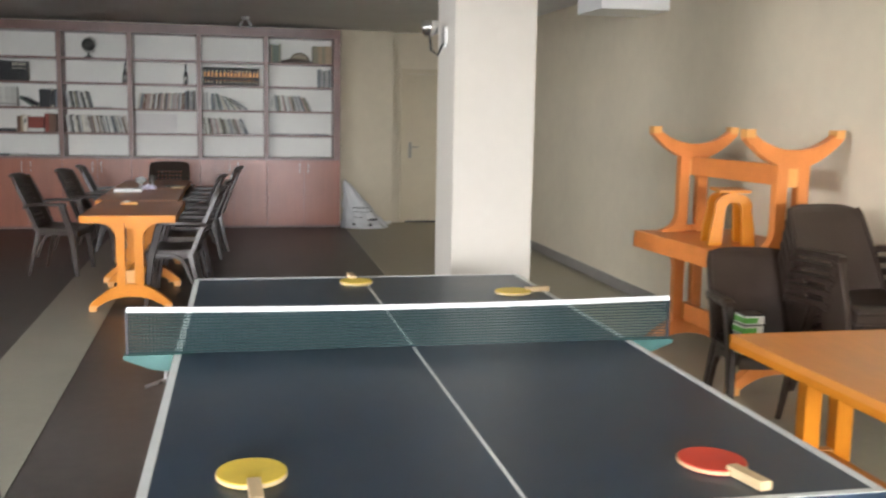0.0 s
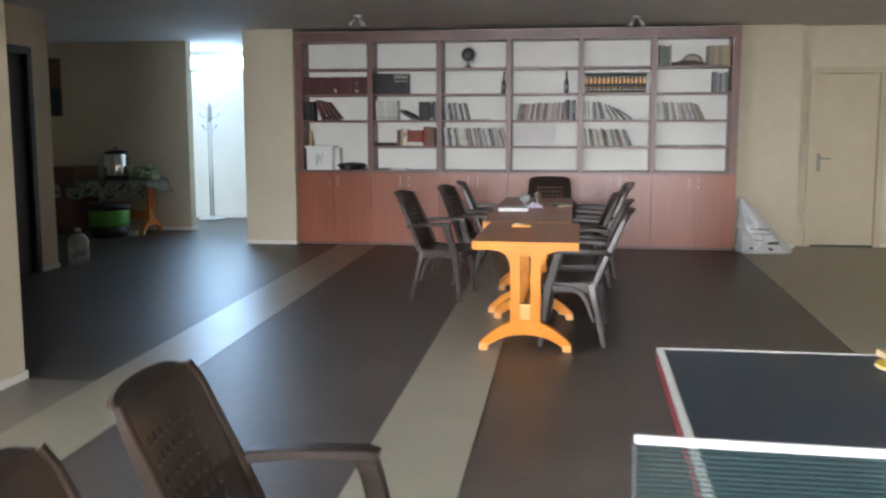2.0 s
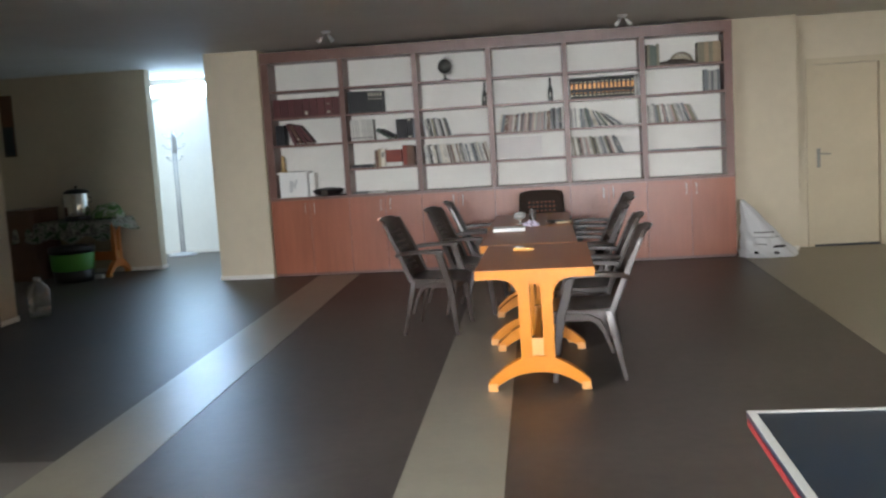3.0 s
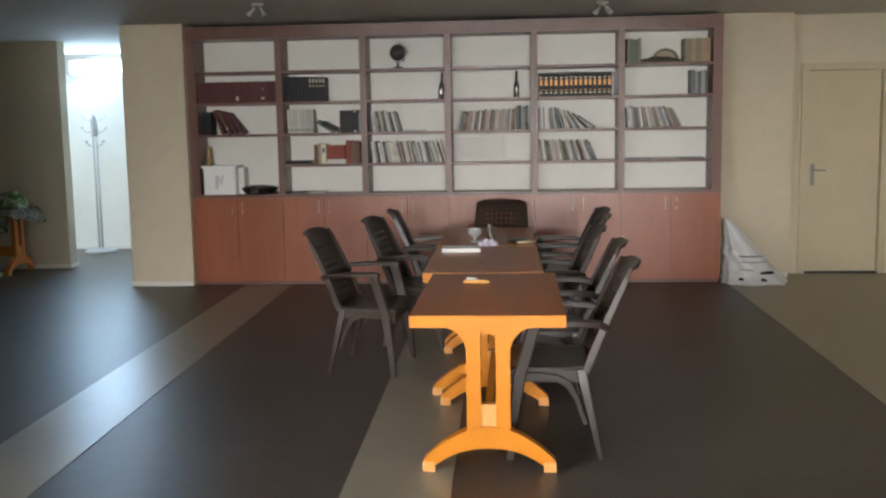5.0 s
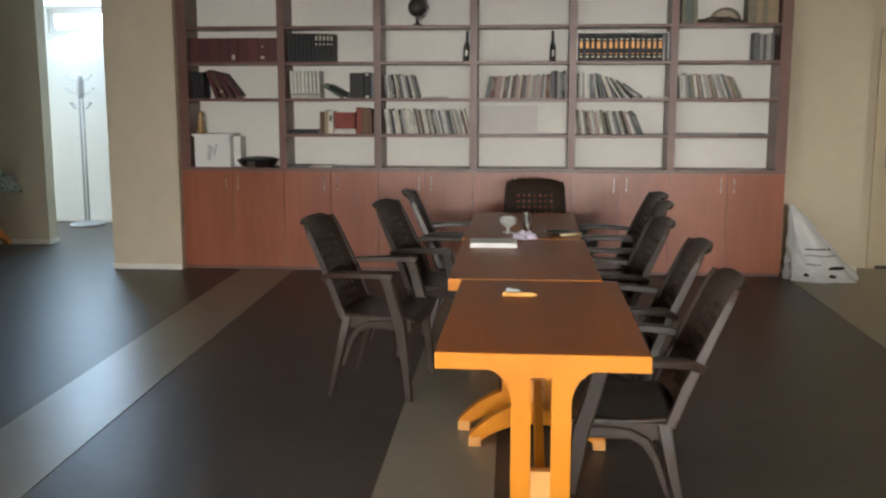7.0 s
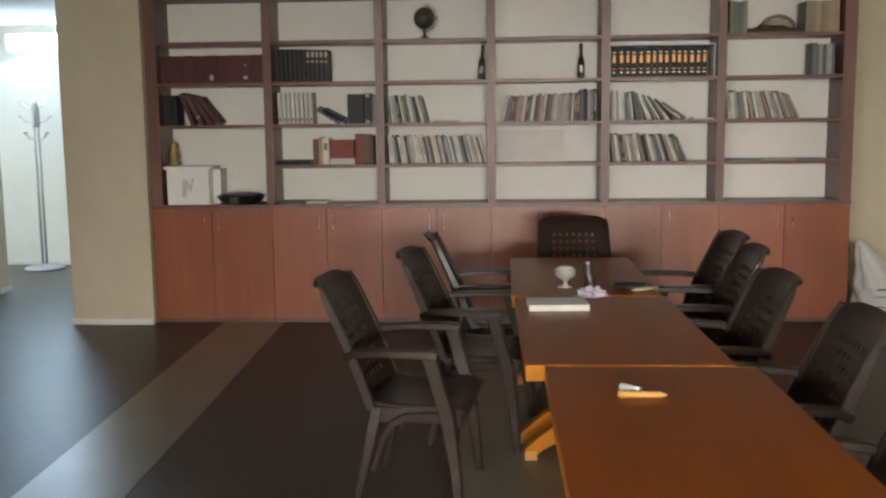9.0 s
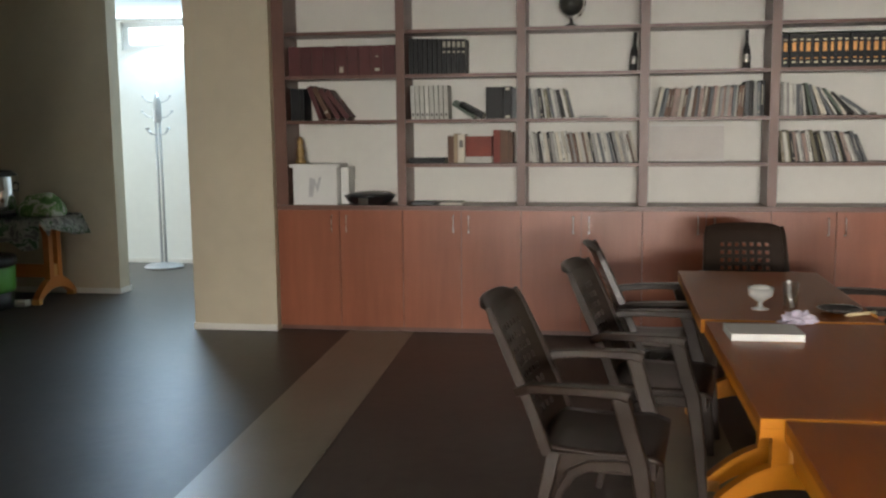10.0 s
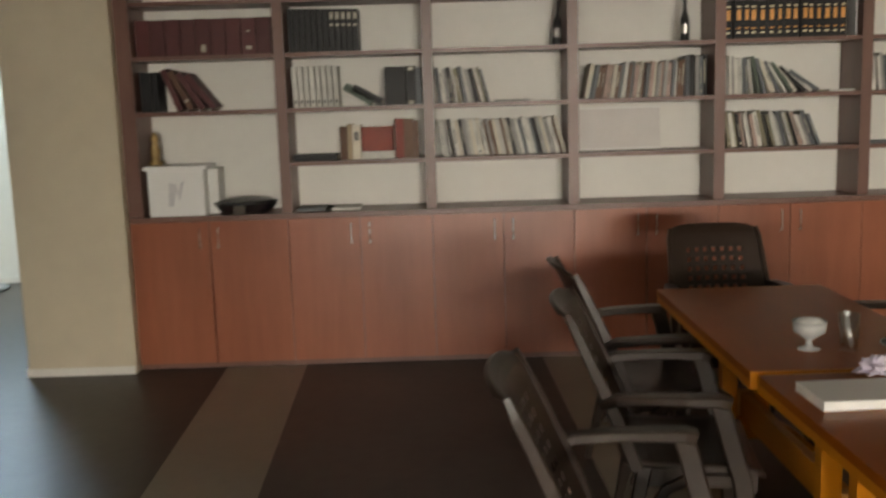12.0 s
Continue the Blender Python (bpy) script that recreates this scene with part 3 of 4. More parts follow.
e = empty("picture_panel", pose(-0.53, 13.50, R4) @ pose(0, 0, 0, -6), "blank white mounted sheet leaning on the shelf back", "panel")
part("sheet", cube(-0.26, 0.26, -0.004, 0.004, 0, 0.262), mat("mount_board", (0.66, 0.63, 0.60), 0.6, vary=0.05), e)
part("border", box(box(bmesh.new(), -0.262, 0.262, -0.007, -0.0042, 0.0, 0.012), -0.262, 0.262, -0.007, -0.0042, 0.25, 0.262), M_PAPER, e)

e = empty("storage_box", pose(-3.19, 13.37, R5), "white storage box with a lid on the counter", "box")
part("body", cube(-0.165, 0.165, -0.10, 0.13, 0, 0.275), M_AC, e, bevel=0.008)
part("lid", cube(-0.188, 0.188, -0.115, 0.14, 0.2755, 0.298), M_AC, e, bevel=0.006)
part("emblem", extrude_outline(bmesh.new(), [(-0.05, 0.06), (-0.02, 0.06), (0.0, 0.15), (0.02, 0.09), (0.05, 0.21), (0.03, 0.20), (0.015, 0.14), (0.0, 0.19), (-0.04, 0.20)], -0.103, -0.1003), mat("pale_print", (0.55, 0.55, 0.56), 0.5), e, "faint grey leaf print")
e = empty("storage_box", pose(-2.97, 13.45, R5), "plain white carton behind the storage box", "box")
part("body", cube(-0.05, 0.01, -0.08, 0.09, 0, 0.27), M_PAPER, e, bevel=0.004)

e = empty("figurine", pose(-3.33, 13.39, R5 + 0.2985), "small gilt figurine on the box lid", "figurine")
part("body", lathe(bmesh.new(), [(0.04, 0), (0.042, 0.02), (0.025, 0.04), (0.032, 0.09), (0.018, 0.13), (0.026, 0.155), (0.02, 0.18), (0.006, 0.20)], 14), mat("dull_gilt", (0.40, 0.28, 0.12), 0.4, 0.5, vary=0.3, scale=30), e, smooth=True)

e = empty("serving_bowl", pose(-2.80, 13.36, R5), "low black bowl with a chrome handle on the counter", "bowl")
part("bowl", lathe(bmesh.new(), [(0.11, 0), (0.16, 0.022), (0.185, 0.062), (0.19, 0.066), (0.178, 0.064), (0.15, 0.026)], 36), M_BLACK, e, smooth=True)
part("lid", lathe(bmesh.new(), [(0.176, 0.0668), (0.15, 0.080), (0.06, 0.092), (0.02, 0.095)], 36), M_BLACK, e, smooth=True)
part("handle", cube(-0.035, 0.035, -0.21, -0.186, 0.016, 0.062), M_CHROME, e, "bright chrome handle", bevel=0.005)


# ---- plastic armchairs ----
def bar(bm, pts, w, t, side=(0, 1, 0)):
    """A flat bar with chamfered edges along a line of points: half widths w along side, half thickness t across it."""
    pts = [Vector(p) for p in pts]
    rings = []
    for i, p in enumerate(pts):
        d = (pts[min(i + 1, len(pts) - 1)] - pts[max(i - 1, 0)]).normalized()
        a = (Vector(side) - d * d.dot(Vector(side))).normalized()
        b = d.cross(a).normalized()
        c = 0.3 * min(w[i], t[i])
        rings.append([bm.verts.new(p + a * x + b * y) for x, y in ((w[i] - c, t[i]), (w[i], t[i] - c), (w[i], -t[i] + c), (w[i] - c, -t[i]), (-w[i] + c, -t[i]), (-w[i], -t[i] + c), (-w[i], t[i] - c), (-w[i] + c, t[i]))])
    for a, b in zip(rings, rings[1:]):
        for k in range(8):
            bm.faces.new((a[k], a[(k + 1) % 8], b[(k + 1) % 8], b[k]))
    bm.faces.new(rings[0][::-1])
    bm.faces.new(rings[-1])
    return bm


def armchair(solid=False):
    """A tall one-piece plastic armchair that faces +x; its feet stand round the origin."""
    e = empty("armchair", pose(0, 0, 0), "dark brown stacking armchair with a plain back" if solid else "dark brown moulded plastic armchair with a perforated back", "chair", "stacked armchairs" if solid else "brown armchairs")
    tall = 0.44 if solid else 0.502

    def back(u, v):
        half = 0.238 - 0.024 * v - 0.018 * (max(0, v - 0.92) / 0.08) ** 2
        y = (2 * u - 1) * half
        bow = 0.045 * (1 - (2 * u - 1) ** 2)
        top = 0.016 * abs(2 * u - 1) ** 5 * (1 if v > 0.97 else 0)
        lip = 0.022 * (max(0, v - 0.88) / 0.12) ** 2
        x = -0.165 - 0.212 * v ** 1.1 - bow * (1 - 0.3 * v) + 0.01 - lip
        return (x, y, 0.42 + tall * v - top), (0.93, 0, 0.35)

    part("backrest", sheet(back, 21, 23, 0.013, lambda i, j: not solid and 4 <= i <= 16 and i % 2 == 0 and 3 <= j <= 17 and j % 2 == 1), M_CHAIR, e)
    for s in (-1, 1):
        rail = [(-0.165 - 0.212 * v ** 1.1 + 0.014, (0.242 - 0.024 * v - 0.014 * (max(0, v - 0.92) / 0.08) ** 2) * s, 0.42 + (tall - 0.012) * v) for v in (0, 0.25, 0.5, 0.75, 0.9, 0.99)]
        part("back_rail", bar(bmesh.new(), rail, [0.011] * 6, [0.019, 0.019, 0.018, 0.016, 0.014, 0.010]), M_CHAIR, e)

    def seat(u, v):
        half = 0.232 + 0.018 * v
        y = (2 * u - 1) * half
        x = -0.19 + 0.42 * v
        z = 0.432 + 0.012 * (2 * u - 1) ** 2 - 0.012 * math.sin(math.pi * v) - 0.03 * max(0, v - 0.85) / 0.15
        return (x, y, z), (0, 0, 1)

    part("seat", sheet(seat, 12, 12, 0.014), M_CHAIR, e, smooth=True)
    part("apron", cube(0.190, 0.208, -0.235, 0.235, 0.355, 0.415), M_CHAIR, e, bevel=0.005)
    for s in (-1, 1):
        y = 0.262 * s
        part("side_apron", cube(-0.16, 0.19, 0.238 * s - 0.007, 0.238 * s + 0.007, 0.37, 0.43), M_CHAIR, e, bevel=0.004)
        pts = [(-0.262, 0.236 * s, 0.625), (-0.21, 0.25 * s, 0.648), (-0.11, y, 0.655), (0.0, y * 1.02, 0.657), (0.092, y * 1.02, 0.656), (0.122, y * 1.02, 0.646)]
        part("armrest", bar(bmesh.new(), pts, [0.014, 0.022, 0.028, 0.031, 0.030, 0.024], [0.016, 0.016, 0.014, 0.014, 0.017, 0.020]), M_CHAIR, e)
        pts = [(0.088, y * 1.02, 0.644), (0.104, y * 1.02, 0.60), (0.124, y * 1.01, 0.52), (0.158, y, 0.41), (0.188, y * 1.02, 0.20), (0.208, y * 1.05, 0.0)]
        part("front_leg", bar(bmesh.new(), pts, [0.020, 0.019, 0.018, 0.019, 0.016, 0.014], [0.029, 0.029, 0.029, 0.030, 0.023, 0.017]), M_CHAIR, e)
        pts = [(-0.13, 0.235 * s, 0.43), (-0.150, 0.245 * s, 0.33), (-0.185, 0.255 * s, 0.17), (-0.222, 0.265 * s, 0.0)]
        part("rear_leg", bar(bmesh.new(), pts, [0.014, 0.014, 0.013, 0.012], [0.024, 0.022, 0.017, 0.013]), M_CHAIR, e)
        arch = [(0.185, 0.25 * s, 0.392), (0.08, 0.248 * s, 0.402), (-0.01, 0.247 * s, 0.394), (-0.065, 0.247 * s, 0.365), (-0.105, 0.247 * s, 0.30), (-0.150, 0.25 * s, 0.17)]
        part("side_brace", bar(bmesh.new(), arch, [0.013] * 6, [0.022, 0.018, 0.017, 0.018, 0.014, 0.010]), M_CHAIR, e)
    return e


first = armchair()
CHAIRS = [(-1.115, 9.79, -7), (-0.862, 10.60, -9), (-0.785, 11.34, 3), (0.018, 8.235, 179), (0.05, 9.06, 178), (0.0, 9.84, 183), (0.12, 10.72, 179), (0.16, 11.28, 184), (-0.29, 11.91, -90), (-0.540, 3.55, 3), (-0.555, 2.875, 2)]
for x, y, r in CHAIRS[1:]:
    copy_thing(first, pose(x, y, 0.0005, 0, 0, r))
first.matrix_basis = pose(CHAIRS[0][0], CHAIRS[0][1], 0.0005, 0, 0, CHAIRS[0][2])
# stacked chairs by the wall
plain = armchair(True)
copy_thing(plain, pose(3.12, 4.42, 0.0005, 0, 0, -98))
for k in range(1, 5):
    copy_thing(plain, pose(3.55, 4.36 - 0.015 * k, 0.0005 + 0.06 * k, 0, 0, -84))
plain.matrix_basis = pose(3.55, 4.36, 0.0005, 0, 0, -84)


# ---- trestle tables ----
def trestle(bm, y):
    t = 0.028
    for q in (-1, 1):
        up = [(0.034, 0.14), (0.104, 0.15), (0.100, 0.22), (0.100, 0.55)]
        up += [(0.205 - 0.105 * math.cos(radians(a)), 0.555 + 0.118 * math.sin(radians(a))) for a in range(10, 91, 16)]
        up += [(0.215, 0.682), (0.215, 0.6865), (0.034, 0.6865)]
        up = [(x * q, z) for x, z in up]
        extrude_outline(bm, up if q > 0 else up[::-1], y - t, y + t)
    outer = [(0.302 * k / 10, 0.212 - 0.158 * (abs(k) / 10) ** 2.0) for k in range(-10, 11)]
    under = [(0.255 * k / 10, 0.110 - 0.085 * (abs(k) / 10) ** 2.3) for k in range(10, -11, -1)]
    extrude_outline(bm, outer + [(0.300, 0.026)] + under + [(-0.300, 0.026)], y - t - 0.002, y + t + 0.002)
    return bm


def trestle_table(m, label, top=M_TOP, length=1.28, frame_mat=M_ORANGE):
    e = empty("trestle_table", m, label, "table", "orange trestle tables")
    w, h = 0.348, length / 2
    part("rim", cube(-w, w, -h, h, 0.687, 0.714), frame_mat, e, bevel=0.007)
    for q in (-1, 1):
        part("end_rim", cube(-w, w, q * (h - 0.006) - 0.006, q * (h - 0.006) + 0.006, 0.7142, 0.741), frame_mat, e, bevel=0.004)
    part("tabletop", cube(-w, w, -h + 0.0122, h - 0.0122, 0.7142, 0.7415), top, e, "brown wood-effect top" if top is M_TOP else "", bevel=0.003)
    for s in (-1, 1):
        y = s * (h - 0.10)
        leg = part("trestle", trestle(bmesh.new(), y), frame_mat, e, bevel=0.006)
        for q in (-1, 1):
            part("foot_pad", cube(0.278 * q - 0.028, 0.278 * q + 0.028, y - 0.034, y + 0.034, 0, 0.046), mat_pad, leg, "pale orange foot pad", bevel=0.008)
        part("crosspiece", cube(-0.0338, 0.0338, y - 0.02, y + 0.02, 0.20, 0.315), mat_pad, leg, bevel=0.004)
        part("crosspiece", cube(-0.0338, 0.0338, y - 0.02, y + 0.02, 0.640, 0.680), frame_mat, leg, bevel=0.004)
    part("stretcher", cube(-0.017, 0.017, -h + 0.121, h - 0.121, 0.195, 0.312), frame_mat, e, bevel=0.006)
    return e


mat_pad = mat("pale_orange_plastic", (0.66, 0.32, 0.09), 0.4, vary=0.1, scale=8)
trestle_table(pose(-0.288, 8.36, 0), "orange plastic trestle table with a brown wood-effect top")
trestle_table(pose(-0.357, 9.655, 0, 0, 0, 0.6), "orange plastic trestle table with a brown wood-effect top")
trestle_table(pose(-0.372, 10.96, 0, 0, 0, -0.4), "orange plastic trestle table with a brown wood-effect top")
M_RUST = mat("rust_orange_plastic", (0.60, 0.20, 0.045), 0.38, vary=0.1, scale=5, bump=0.05, bscale=200)
M_OTOP = mat("orange_table_top", (0.60, 0.23, 0.045), 0.33, vary=0.12, scale=4, stretch=(1, 0.2, 1))
trestle_table(pose(2.675, 2.74, 0), "orange plastic trestle table beside the tennis table", M_OTOP)
trestle_table(pose(3.49, 5.55, 0, 0, 0, 3), "orange plastic trestle table carrying an upturned one", M_RUST, frame_mat=M_RUST)
trestle_table(pose(3.485, 5.53, 1.484, 180, 0, 3), "upturned orange trestle table with its legs in the air", M_RUST, frame_mat=M_RUST)

# a small stool standing on the upturned table
e = empty("plastic_stool", pose(3.40, 5.45, 0.7985, 0, 0, -14), "small orange plastic stool with arched sides on the upturned table", "stool")
arch = [(0.135, 0.0), (0.125, 0.10), (0.105, 0.20)] + [(0.105 * math.cos(radians(a)), 0.24 + 0.07 * math.sin(radians(a))) for a in range(0, 181, 15)] + [(-0.105, 0.20), (-0.125, 0.10), (-0.135, 0.0), (-0.060, 0.0), (-0.048, 0.20)]
arch += [(0.048 * math.cos(radians(a)), 0.205 + 0.05 * math.sin(radians(a))) for a in range(165, -1, -15)] + [(0.060, 0.0)]
for y in (-0.10, 0.10):
    part("side_panel", extrude_outline(bmesh.new(), arch, y - 0.018, y + 0.018), M_ORANGE, e, bevel=0.005)
part("seat", cube(-0.09, 0.09, -0.14, 0.14, 0.3105, 0.328), M_ORANGE, e, bevel=0.006)

# ---- table tennis table ----
TX, TW, TY0, TYN, TY1 = 1.108, 0.772, 1.86, 3.275, 4.70
e = empty("table_tennis_table", pose(TX, 0, 0), "dark blue table tennis table with white lines and red edge", "table")
for a, b in ((TY0, (TY0 + TY1) / 2 - 0.002), ((TY0 + TY1) / 2 + 0.002, TY1)):
    half = part("table_half", cube(-TW, TW, a, b, 0.735, 0.7585), M_TTOP, e)
    for q in (-TW - 0.004, TW):
        part("edge", cube(q, q + 0.004, a + 0.03, b - 0.03, 0.728, 0.744), M_TEDGE, half, "red painted edge")
    part("side_line", cube(-TW, -TW + 0.022, a, b, 0.7587, 0.7602), M_LINE, half, "white side line")
    part("side_line", cube(TW - 0.022, TW, a, b, 0.7587, 0.7602), M_LINE, half, "white side line")
    part("centre_line", cube(-0.004, 0.004, a + 0.02, b - 0.02, 0.7587, 0.7600), M_LINE, half, "thin white centre line")
    ye = a if a == TY0 else b
    part("end_line", cube(-TW + 0.0222, TW - 0.0222, min(ye, ye + (0.02 if a == TY0 else -0.02)), max(ye, ye + (0.02 if a == TY0 else -0.02)), 0.7587, 0.7602), M_LINE, half, "white end line")
part("apron", box(box(bmesh.new(), -TW + 0.06, -TW + 0.09, TY0 + 0.06, TY1 - 0.06, 0.68, 0.7348), TW - 0.09, TW - 0.06, TY0 + 0.06, TY1 - 0.06, 0.68, 0.7348), M_TFRAME, e)
for x in (-TW + 0.14, TW - 0.14):
    for y in (TY0 + 0.35, TYN - 0.2, TYN + 0.2, TY1 - 0.35):
        part("leg", cube(x - 0.022, x + 0.022, y - 0.022, y + 0.022, 0, 0.7347), M_TFRAME, e, bevel=0.003)

e = empty("table_tennis_net", pose(TX, TYN, 0.7605), "green table tennis net with a white tape and clamps", "net")
NW = TW + 0.145
sag = lambda x: 0.152 - 0.010 * (1 - (x / NW) ** 2)
rows = []
for k in range(25):
    x = -NW + 2 * NW * k / 24
    rows.append((x, sag(x)))
bm = bmesh.new()
rings = [[bm.verts.new((x, y, z + dz)) for y, dz in ((-0.005, -0.016), (-0.005, 0), (0.005, 0), (0.005, -0.016))] for x, z in rows]
for a, b in zip(rings, rings[1:]):
    for k in range(4):
        bm.faces.new((a[k], a[(k + 1) % 4], b[(k + 1) % 4], b[k]))
bm.faces.new(rings[0])
bm.faces.new(rings[-1][::-1])
part("tape", bm, M_NETTAPE, e, "white cloth tape")
bm = bmesh.new()
for k in range(1, 14):
    z = 0.002 + 0.0104 * (k - 1)
    tube(bm, [(-NW, 0, z), (0, 0, z * 0.93), (NW, 0, z)], 0.0019, 4)
for k in range(161):
    x = -NW + 2 * NW * k / 160
    box(bm, x - 0.0010, x + 0.0010, -0.0010, 0.0010, 0.001, sag(x) - 0.014)
part("mesh_net", bm, M_NET, e, "dark green netting")
for s in (-1, 1):
    c = part("clamp", extrude_outline(bmesh.new(), [(s * (TW - 0.06), 0.001), (s * (NW + 0.01), 0.001), (s * (NW + 0.01), -0.012), (s * (TW + 0.07), -0.045), (s * (TW + 0.005), -0.055), (s * (TW + 0.005), -0.006 + 0.0065), (s * (TW - 0.06), 0.0006)], -0.025, 0.025), M_CLAMP, e, "green metal clamp")
    part("post", cube(s * NW - 0.004, s * NW + 0.004, -0.004, 0.004, 0.0015, 0.135), M_TFRAME, e)
    part("screw", tube(bmesh.new(), [(s * (TW + 0.03), 0, -0.055), (s * (TW + 0.03), -0.005, -0.085), (s * (TW + 0.09), -0.03, -0.10)], 0.006, 6), M_STEEL, c, "steel clamp screw")


def bat(m, face, label):
    e = empty("table_tennis_bat", m, label, "bat", "table tennis bats")
    rim = [(0.076 * math.cos(radians(t)), 0.082 * math.sin(radians(t)) + 0.01) for t in range(-72, 253, 9)]

    def blade(z0, z1, k):
        bm = bmesh.new()
        a = [bm.verts.new((x * k, y * k, z0)) for x, y in rim]
        b = [bm.verts.new((x * k, y * k, z1)) for x, y in rim]
        bm.faces.new(a[::-1])
        bm.faces.new(b)
        for i in range(len(a)):
            bm.faces.new((a[i - 1], a[i], b[i], b[i - 1]))
        return bm

    part("blade", blade(0.002, 0.009, 1.0), M_PALEWOOD, e)
    part("rubber_face", blade(0.0092, 0.0115, 0.97), face, e)
    part("rubber_face", blade(0.0, 0.0019, 0.97), face, e)
    part("handle", box(bmesh.new(), -0.014, 0.014, -0.165, -0.055, 0.0005, 0.021), M_PALEWOOD, e, "pale wooden handle", bevel=0.005)


bat(pose(0.566, 2.145, 0.761, 0, 0, 3), M_YEL, "yellow table tennis bat with a wooden handle")
bat(pose(1.585, 2.06, 0.761, 0, 0, 12), M_RED, "red table tennis bat with a wooden handle")
bat(pose(1.06, 4.52, 0.761, 0, 0, 184), M_YEL, "yellow table tennis bat with a wooden handle")
bat(pose(1.725, 4.19, 0.761, 0, 0, 102), M_YEL, "yellow table tennis bat with a wooden handle")


# ---- things on the meeting tables ----
ZT = 0.7422
e = empty("notebook", pose(-0.53, 10.04, ZT, 0, 0, 2), "thick white notepad lying on the brown table", "notebook")
part("page_block", cube(-0.128, 0.128, -0.092, 0.092, 0.002, 0.024), M_PAPER, e, bevel=0.002)
part("cover", cube(-0.13, 0.13, -0.094, 0.094, 0.0242, 0.0258), M_AC, e)
part("back_cover", cube(-0.13, 0.13, -0.094, 0.094, 0.0, 0.0018), M_PAPER, e)

e = empty("glass_bowl", pose(-0.46, 10.56, ZT), "footed glass sugar bowl filled with white sugar", "bowl")
part("glass", lathe(bmesh.new(), [(0.036, 0), (0.038, 0.004), (0.012, 0.010), (0.009, 0.030), (0.028, 0.042), (0.051, 0.060), (0.054, 0.094), (0.051, 0.094), (0.047, 0.063), (0.02, 0.048)], 28), M_BOWL, e, smooth=True)
# Sugar, heaped extra full to stand in for the bowl's white reflections too.
part("sugar", lathe(bmesh.new(), [(0.018, 0.050), (0.045, 0.064), (0.0495, 0.086), (0.034, 0.099), (0.004, 0.105)], 24), M_PAPER, e, "white sugar", smooth=True)
e = empty("drinking_glass", pose(-0.345, 10.53, ZT), "tall clear drinking glass on the table", "glass")
part("glass", lathe(bmesh.new(), [(0.026, 0), (0.028, 0.003), (0.033, 0.12), (0.031, 0.12), (0.0255, 0.012), (0.004, 0.010)], 24), M_GLASS, e, smooth=True)
# White stick modelled in place of the glass's bright vertical highlight.
part("highlight_stick", tube(bmesh.new(), [(0.012, 0, 0.014), (-0.004, 0.004, 0.07), (-0.008, 0.006, 0.128)], 0.0085, 8), M_PAPER, e, "white stick standing for the bright highlight")

# a crumpled wrapper
bm = bmesh.new()
bmesh.ops.create_icosphere(bm, subdivisions=4, radius=1)
for v in bm.verts:
    n = 0.75 + 0.7 * noise.noise(v.co * 2.3) + 0.25 * noise.noise(v.co * 6)
    v.co = Vector((v.co.x * 0.075 * n, v.co.y * 0.05 * n, max(-0.4, v.co.z) * 0.036 * n))
lo = min(v.co.z for v in bm.verts)
for v in bm.verts:
    v.co.z -= lo
w = finish("plastic_wrapper", bm, mat("lilac_film", (0.60, 0.54, 0.64), 0.18, vary=0.25, scale=30))
w.matrix_world = pose(-0.36, 10.27, ZT, 0, 0, 20)
tagged(w, "crumpled clear lilac plastic wrapper on the table", "wrapper")

e = empty("small_plate", pose(-0.15, 10.53, ZT), "small black plate on the brown table", "plate")
part("plate", lathe(bmesh.new(), [(0.04, 0), (0.045, 0.003), (0.085, 0.014), (0.088, 0.016), (0.083, 0.0155), (0.042, 0.006)], 32), M_BLACK, e, smooth=True)
# Thin steel ring added as the shine along the black plate's rim.
part("rim_shine", tube(bmesh.new(), [(0.086 * math.cos(radians(a)), 0.086 * math.sin(radians(a)), 0.0165) for a in range(0, 361, 15)], 0.002, 6), M_STEEL, e, "bright ring standing for the shine on the rim")


def stick(name, x0, y0, x1, y1, z, r, material, label, tip=None):
    e = empty(name, pose(0, 0, 0), label, name.split("_")[-1])
    a, b = Vector((x0, y0, z + r)), Vector((x1, y1, z + r))
    part("barrel", tube(bmesh.new(), [a, a.lerp(b, 0.86), a.lerp(b, 0.9)], [r, r, r * 0.8], 8), material, e, smooth=True)
    part("tip", tube(bmesh.new(), [a.lerp(b, 0.902), b], [r * 0.8, r * 0.25], 8), tip or material, e, smooth=True)


M_PENCIL = mat("yellow_pencil_paint", (0.66, 0.34, 0.09), 0.4, vary=0.08, scale=30)
stick("marker_pen", -0.372, 8.655, -0.428, 8.712, ZT, 0.0125, M_AC, "white marker pen with a black cap", M_BLACK)
stick("marker_pen", -0.440, 8.630, -0.298, 8.624, ZT, 0.0105, M_PENCIL, "thick yellow marker pen on the brown table")
stick("pencil", -0.045, 10.55, 0.125 - 0.16, 10.40, ZT, 0.0055, M_PENCIL, "yellow wooden pencil on the table")
stick("marker_pen", -0.02, 10.50, -0.155, 10.42, ZT, 0.008, mat("pale_yellow_plastic", (0.75, 0.66, 0.42), 0.4), "pale yellow marker pen on the table")

